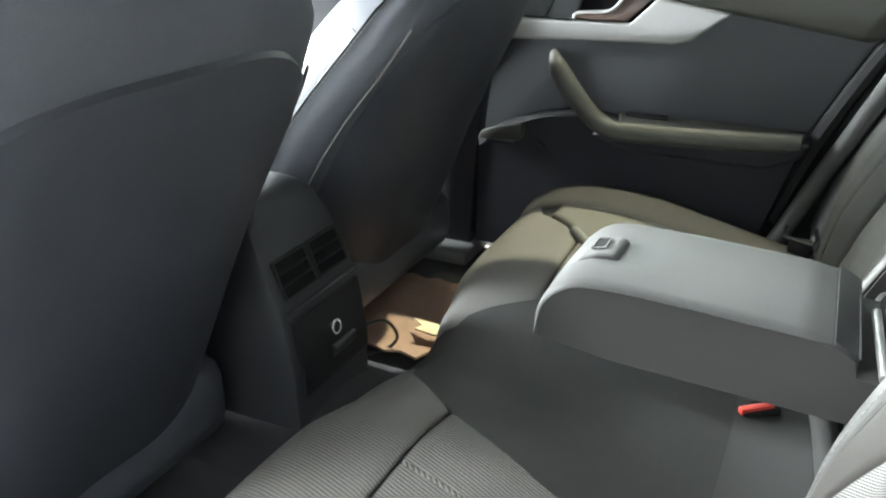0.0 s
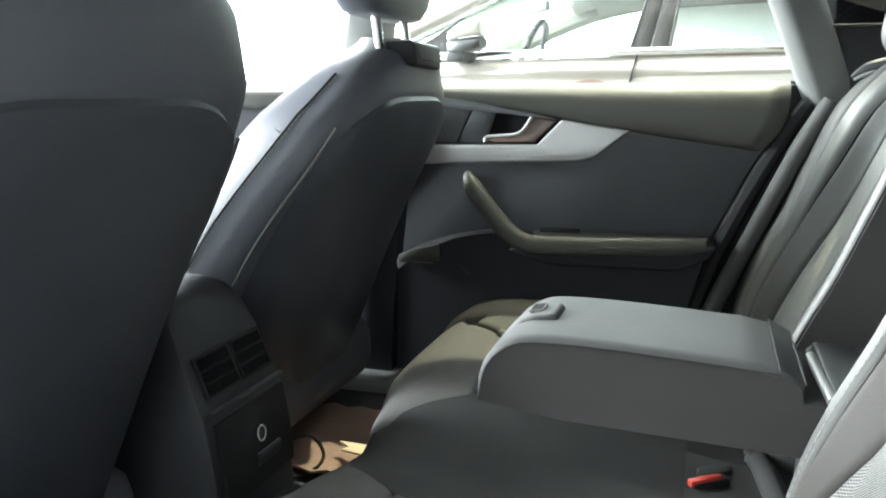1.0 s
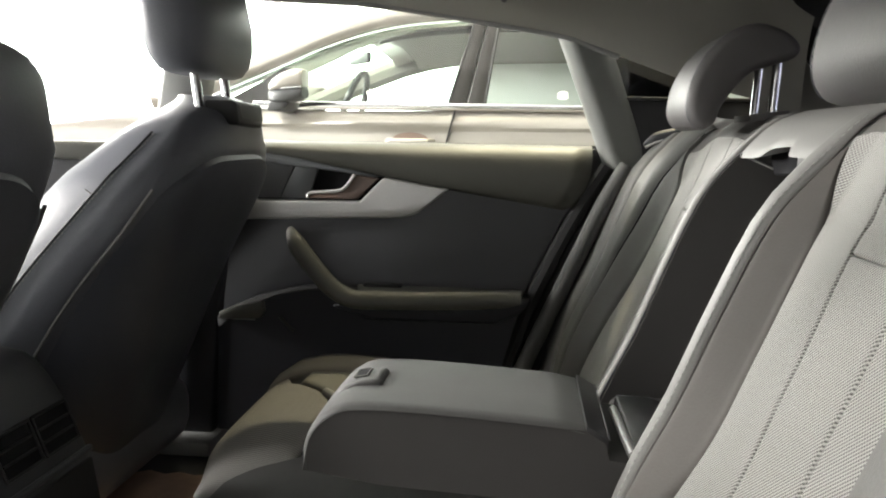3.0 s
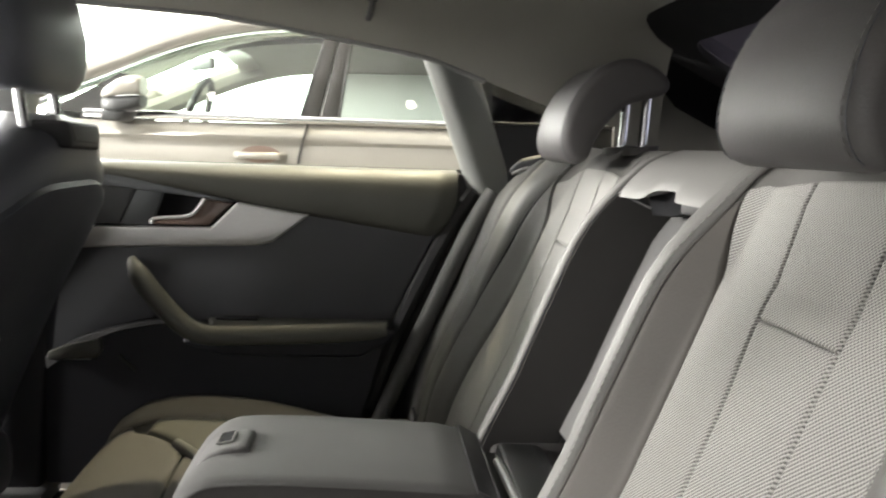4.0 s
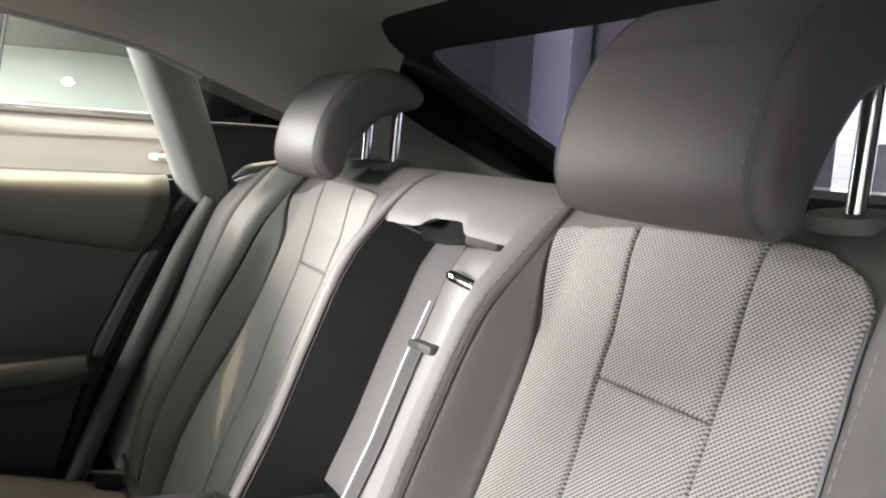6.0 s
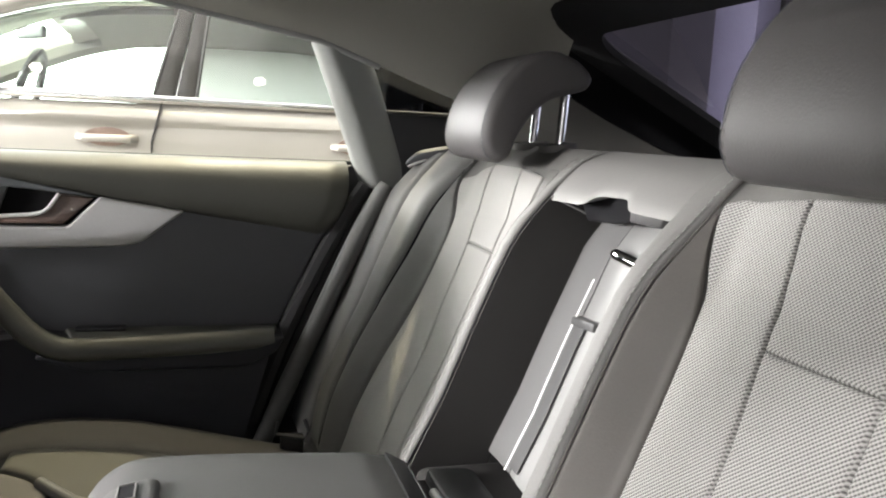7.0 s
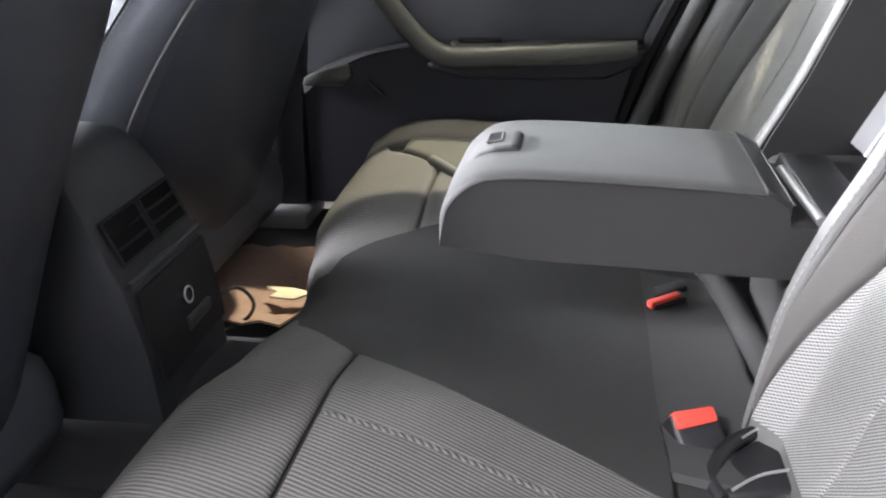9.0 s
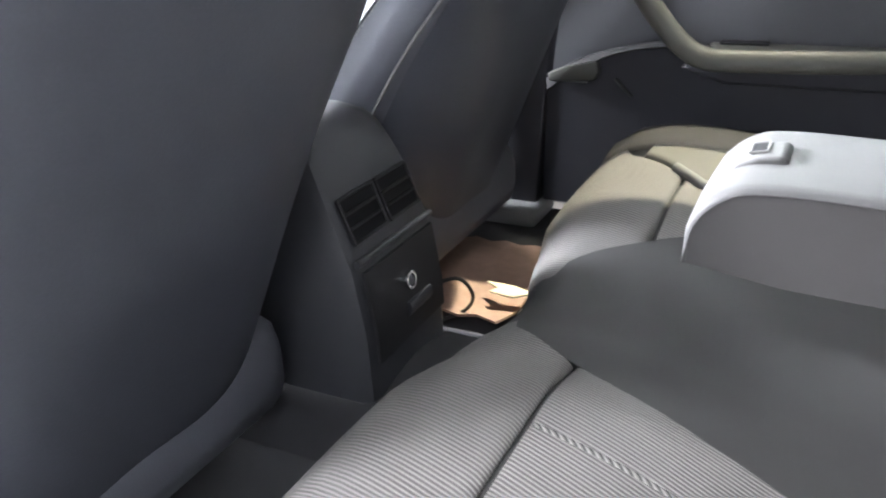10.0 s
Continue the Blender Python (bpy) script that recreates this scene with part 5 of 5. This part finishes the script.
    part("armrest_top", prism([(-0.44, 0.635), (-0.12, 0.65), (-0.11, 0.706), (-0.46, 0.706)], "z", 0.604, 0.616, 0.005, 3), M["belt"], d)
    part("switch", box(-0.44, -0.36, 0.672, 0.695, 0.616, 0.622, 0.003), M["black"], d, "black window switch")
    # lower pocket and speaker
    lip = smooth_line([(-0.744, 0, 0.546), (-0.728, 0, 0.556), (-0.692, 0, 0.578), (-0.651, 0, 0.594), (-0.591, 0, 0.610), (-0.523, 0, 0.619), (-0.45, 0, 0.612)], 24)
    lower = [(q.x, q.z - 0.004) for q in lip] + [(-0.12, 0.585), (-0.20, 0.30), (-0.75, 0.30)]
    part("lower_panel", prism(lower, "y", 0.668, 0.708), M["door_low"], d)
    part("pocket_lip", solid([[q, q + Vector((0, -0.012, -0.002)), q + Vector((0.004, -0.016, -0.007 - 0.018 * max(0, (-0.62 - q.x) / 0.15)))] for q in [v + Vector((0, 0.672, 0)) for v in lip]], (0, 0.004, -0.003)), M["grey_mid"], d, "dark grey rim of the door pocket")
    # lit spot on the pocket rim, laid on as a paler piece
    part("pocket_light_patch", prism([(-0.738, 0.556), (-0.700, 0.572), (-0.645, 0.582), (-0.642, 0.560), (-0.650, 0.546), (-0.737, 0.541)], "y", 0.652, 0.672, 0.003, 2), M["belt"], d, "paler grey patch put in for light on the door pocket")
    part("pocket_edge", tube(smooth_line([(-0.612, 0.662, 0.550), (-0.600, 0.660, 0.538), (-0.582, 0.662, 0.520)], 10), 0.0035, 8), M["grey_mid"], d)
    part("reflector", box(-0.716, -0.665, 0.664, 0.669, 0.5385, 0.541, 0.001), M["grey_plastic"], d)
    g = part("window_glass", skin([[Vector((x, 0.76 - (z - 0.9) * 0.25, z)) for z in (0.90, 1.0, 1.1, 1.2)] for x in (-0.80, -0.4, 0.0, 0.08)]), M["clear"], d, "clear side window")
    g.visible_shadow = False
    part("sill_seal", box(-0.80, 0.03, 0.762, 0.785, 0.895, 0.909, 0.003), M["rubber"], d)
    part("edge_seal", tube(smooth_line([(0.045, 0.715, 0.868), (-0.015, 0.712, 0.77), (-0.09, 0.705, 0.61), (-0.15, 0.70, 0.44)], 16), 0.016, 8), M["rubber"], d)
    solo("door_seal", tube(smooth_line([(0.080, 0.70, 0.87), (0.040, 0.692, 0.80), (-0.006, 0.687, 0.70), (-0.050, 0.684, 0.60), (-0.095, 0.68, 0.50), (-0.145, 0.675, 0.38)], 24), 0.017, 12), M["leather_mid"], "grey rubber seal along the door opening", "seal", "structure")


def cabin():
    # roof lining
    rows = []
    edge = [(-1.6, 1.20), (-0.9, 1.195), (-0.42, 1.172), (-0.06, 1.116), (0.18, 1.03), (0.36, 0.985), (0.42, 0.97)]
    mid = [(-1.6, 1.20), (-0.9, 1.25), (-0.3, 1.245), (0.1, 1.215), (0.335, 1.178), (0.42, 1.14)]
    for i in range(61):
        row = []
        for k in range(41):
            v = math.sin((-1 + k / 20) * math.pi / 2)
            x = -1.6 + (1.958 + 0.026 * abs(v) ** 4) * i / 60
            ze, zc = lin_table(edge, x), lin_table(mid, x)
            p = 4 + 15 * min(1, max(0, (x + 0.1) / 0.45))
            row.append(Vector((x, 0.655 * v, zc - (zc - ze) * abs(v) ** p)))
        rows.append(row)
    solo("headliner", solid(rows, (0, 0, 0.02)), M["liner"], "grey cloth roof lining", "headliner", "structure")
    solo("roof_seal", tube([(x, 0.657, lin_table(edge, x) - 0.001) for x in [-1.55 + 0.1 * k for k in range(17)]], 0.0055, 8), M["grey_plastic"], "grey edge strip along the roof lining", "seal", "structure")
    hook = thing("coat_hook", "small dark plastic hook folded against the roof lining", "hook", at=(-0.16, 0.55, 1.18))
    part("base", tube([(-0.158, 0.495, 1.203), (-0.159, 0.51, 1.198), (-0.160, 0.525, 1.192)], 0.009, 10, flat=1.2), M["dark"], hook)
    part("arm", tube(smooth_line([(-0.158, 0.505, 1.197), (-0.160, 0.535, 1.184), (-0.163, 0.562, 1.172), (-0.166, 0.576, 1.166)], 12), 0.0055, 10), M["dark"], hook)
    # rear window with its black border
    def gp(x, y, lift=0.0):
        return Vector((x, y, 1.165 - (x - 0.36) * 0.50 - 0.02 * (y / 0.55) ** 2 + lift))
    g = solo("rear_window", skin([[gp(x, y, 0.012) for y in [-0.66 + 0.132 * k for k in range(11)]] for x in [0.30 + 0.06 * k for k in range(9)]]), M["smoke"], "smoked rear window", "window", "structure")
    g.visible_shadow = False
    def rounded(x0, x1, hy, r, n=8):
        pts = []
        for cx, cyy, a0 in ((x1 - r, hy - r, 0), (x0 + r, hy - r, 90), (x0 + r, -hy + r, 180), (x1 - r, -hy + r, 270)):
            for k in range(n + 1):
                a = radians(a0 + 90 * k / n)
                pts.append((cx + r * math.cos(a), cyy + r * math.sin(a)))
        return pts
    outer, inner = rounded(0.295, 0.86, 0.662, 0.03), rounded(0.376, 0.755, 0.53, 0.065)
    solo("rear_window_border", skin([[gp(x, y, l) for x, y in ring_] for ring_, l in ((outer, 0.012), (inner, -0.002), (inner, 0.01), (outer, 0.016), (outer, 0.012))], closed=True, cap=False), M["matt_black"], "black border round the rear window", "window frame", "structure")
    # side trims from the roof down to the shelf
    for sg, nm in ((1, "side_trim_1"), (-1, "side_trim_2")):
        line = [(0.372, 1.10), (0.385, 1.075), (0.41, 1.045), (0.487, 1.007), (0.617, 0.954), (0.72, 0.93), (0.86, 0.925)]
        xs = [0.372 + 0.488 * i / 24 for i in range(25)]
        skirt = [[Vector((x, sg * (0.646 + 0.004 * f), gp(x, 0.646, 0.014).z * (1 - f) + min(gp(x, 0.646, -0.012).z, lin_table(line, x)) * f)) for f in (0, 0.5, 1)] for x in xs]
        solo(nm.replace("side", "pillar"), solid(skirt, (0, sg * 0.008, 0)), M["matt_black"], "black trim beside the rear window", "trim", "structure")
        rows = [[Vector((x, sg * y, z)) for y, z in ((0.656, gp(x, 0.646, -0.02).z), (0.660, (gp(x, 0.646).z + 0.9) / 2), (0.664, 0.90))] for x in [0.30 + 0.56 * i / 12 for i in range(13)]]
        solo(nm, solid(rows, (0, sg * 0.01, 0)), M["liner"], "grey luggage area side trim", "trim", "structure")
    solo("parcel_shelf", box(0.275, 0.90, -0.66, 0.66, 0.905, 0.925, 0.006), M["carpet"], "black cloth parcel shelf behind the seats", "shelf", "structure")
    # pillar trim of the far side, with the quarter pane behind it
    a = [(-0.072, 0.690), (-0.067, 0.668), (-0.048, 0.651), (-0.018, 0.657), (0.018, 0.672), (0.032, 0.694), (-0.02, 0.724), (-0.065, 0.715)]
    b = [(0.038, 0.748), (0.041, 0.722), (0.060, 0.699), (0.090, 0.703), (0.116, 0.714), (0.124, 0.734), (0.09, 0.768), (0.045, 0.765)]
    rows = []
    for f in [k / 12 for k in range(13)]:
        ring_ = [Vector((p[0] + (q[0] - p[0]) * f, p[1] + (q[1] - p[1]) * f - 0.010 * math.sin(f * math.pi), 1.135 - 0.27 * f - 0.25 * max(0, p[0] + 0.06) * (1 - f))) for p, q in zip(a, b)]
        rows.append(smooth_line(ring_ + [ring_[0]], 41)[:-1])
    bm = skin(rows, closed=True)
    solo("c_pillar_trim", bm, M["pillar"], "pale grey pillar trim behind the rear door", "pillar", "structure")
    solo("quarter_trim", prism([(0.04, 0.80), (0.36, 0.80), (0.36, 1.005), (0.06, 1.005)], "y", 0.71, 0.76, 0.006), M["dark"], "dark trim under the quarter window", "trim", "structure")
    solo("quarter_ledge", box(0.07, 0.32, 0.69, 0.712, 0.998, 1.004, 0.002), M["grey_mid"], "grey ledge below the quarter window", "trim", "structure")
    q = solo("quarter_window", prism([(0.02, 1.005), (0.28, 1.005), (0.02, 1.14)], "y", 0.74, 0.745), M["smoke_dark"], "dark quarter window", "window", "structure")
    q.visible_shadow = False
    solo("door_jamb", prism([(-0.22, 0.25), (0.34, 0.25), (0.34, 0.90), (0.012, 0.902), (-0.045, 0.76), (-0.12, 0.56)], "y", 0.735, 0.772, 0.004), M["black"], "black door jamb behind the door edge", "trim", "structure")
    # out of view: near side closed off to keep light from the cabin
    solo("unseen_near_b_pillar", prism([(-0.88, 0.28), (-0.80, 0.28), (-0.80, 0.90), (-0.72, 1.21), (-0.82, 1.21), (-0.88, 0.90)], "y", -0.74, -0.66, 0.012, 3), M["pillar"], "unseen centre pillar of the open side, added to block light", "pillar", "structure")
    solo("unseen_near_quarter", prism([(0.10, 0.25), (1.0, 0.25), (1.0, 0.95), (0.42, 1.13), (0.02, 1.19), (0.10, 0.98), (0.06, 0.80), (0.0, 0.62)], "y", -0.80, -0.70, 0.01), M["dark"], "unseen solid rear quarter of the open side, added to block light", "car body", "structure")
    solo("unseen_near_front_door", prism([(-1.75, 0.28), (-0.885, 0.28), (-0.885, 0.895), (-1.75, 0.88)], "y", -0.80, -0.70, 0.01), M["dark"], "unseen closed front door of the open side, added to block light", "car door", "structure")
    # far centre pillar, front door and sill
    solo("b_pillar", prism([(-0.88, 0.88), (-0.80, 0.88), (-0.72, 1.21), (-0.82, 1.21)], "y", 0.66, 0.74, 0.012, 3), M["pillar"], "grey centre pillar trim with belt guide", "pillar", "structure")
    solo("b_pillar_foot", prism([(-0.885, 0.255), (-0.765, 0.255), (-0.752, 0.46), (-0.742, 0.58), (-0.722, 0.73), (-0.722, 0.80), (-0.74, 0.879), (-0.885, 0.879)], "y", 0.664, 0.704, 0.005, 2), M["door_low"], "dark lower trim of the centre pillar", "pillar", "structure")
    fd = thing("front_door", "front car door with grey inner top", "car door", at=(-1.3, 0.72, 0.3))
    part("panel", prism([(-1.75, 0.28), (-0.885, 0.28), (-0.885, 0.895), (-1.75, 0.88)], "y", 0.70, 0.80, 0.01), M["dark"], fd)
    part("top_pad", box(-1.75, -0.885, 0.69, 0.76, 0.86, 0.90, 0.012, 3), M["belt"], fd)
    part("mirror", box(-1.78, -1.66, 0.86, 1.04, 0.93, 1.05, 0.03, 3), M["black"], fd, "black door mirror")
    solo("car_side", box(-1.75, 0.9, 0.80, 0.86, 0.22, 0.88, 0.02), M["paint"], "painted car side below the windows", "car body", "structure")
    solo("roof_panel", skin([[Vector((x, y, z)) for y, z in ((-0.69, 1.27 - max(0, x + 0.1) * 0.34), (-0.5, 1.33 - max(0, x + 0.1) * 0.25), (0, 1.34 - max(0, x + 0.1) * 0.25), (0.5, 1.33 - max(0, x + 0.1) * 0.25), (0.69, 1.27 - max(0, x + 0.1) * 0.34))] for x in (-1.6, -1.0, -0.5, -0.1, 0.1, 0.3)]), M["paint"], "painted car roof", "car roof", "structure")


REAR = thing("rear_bench", "grey leather and ribbed cloth rear bench with armrest folded down", "bench", at=(-0.2, 0, 0.27))
showroom()
parked_car()
rear_backrest(-1, "grey leather and ribbed cloth near rear backrest")
rear_backrest(1, "grey leather and ribbed cloth far rear backrest")
rear_headrest(-1, "grey leather headrest on chrome posts above the near backrest")
rear_headrest(1, "grey leather headrest on chrome posts above the far backrest")
rear_bridge()
rear_cushion()
armrest()
buckles()
front_seat(-0.365, "dark leather driver seat with its headrest pushed down", -1, 0.03, 0.11, -0.02, False, 0.028, 0.018)
front_seat(0.385, "dark leather passenger seat with chrome headrest posts", 1)
console()
floor_things()
far_door()
cabin()
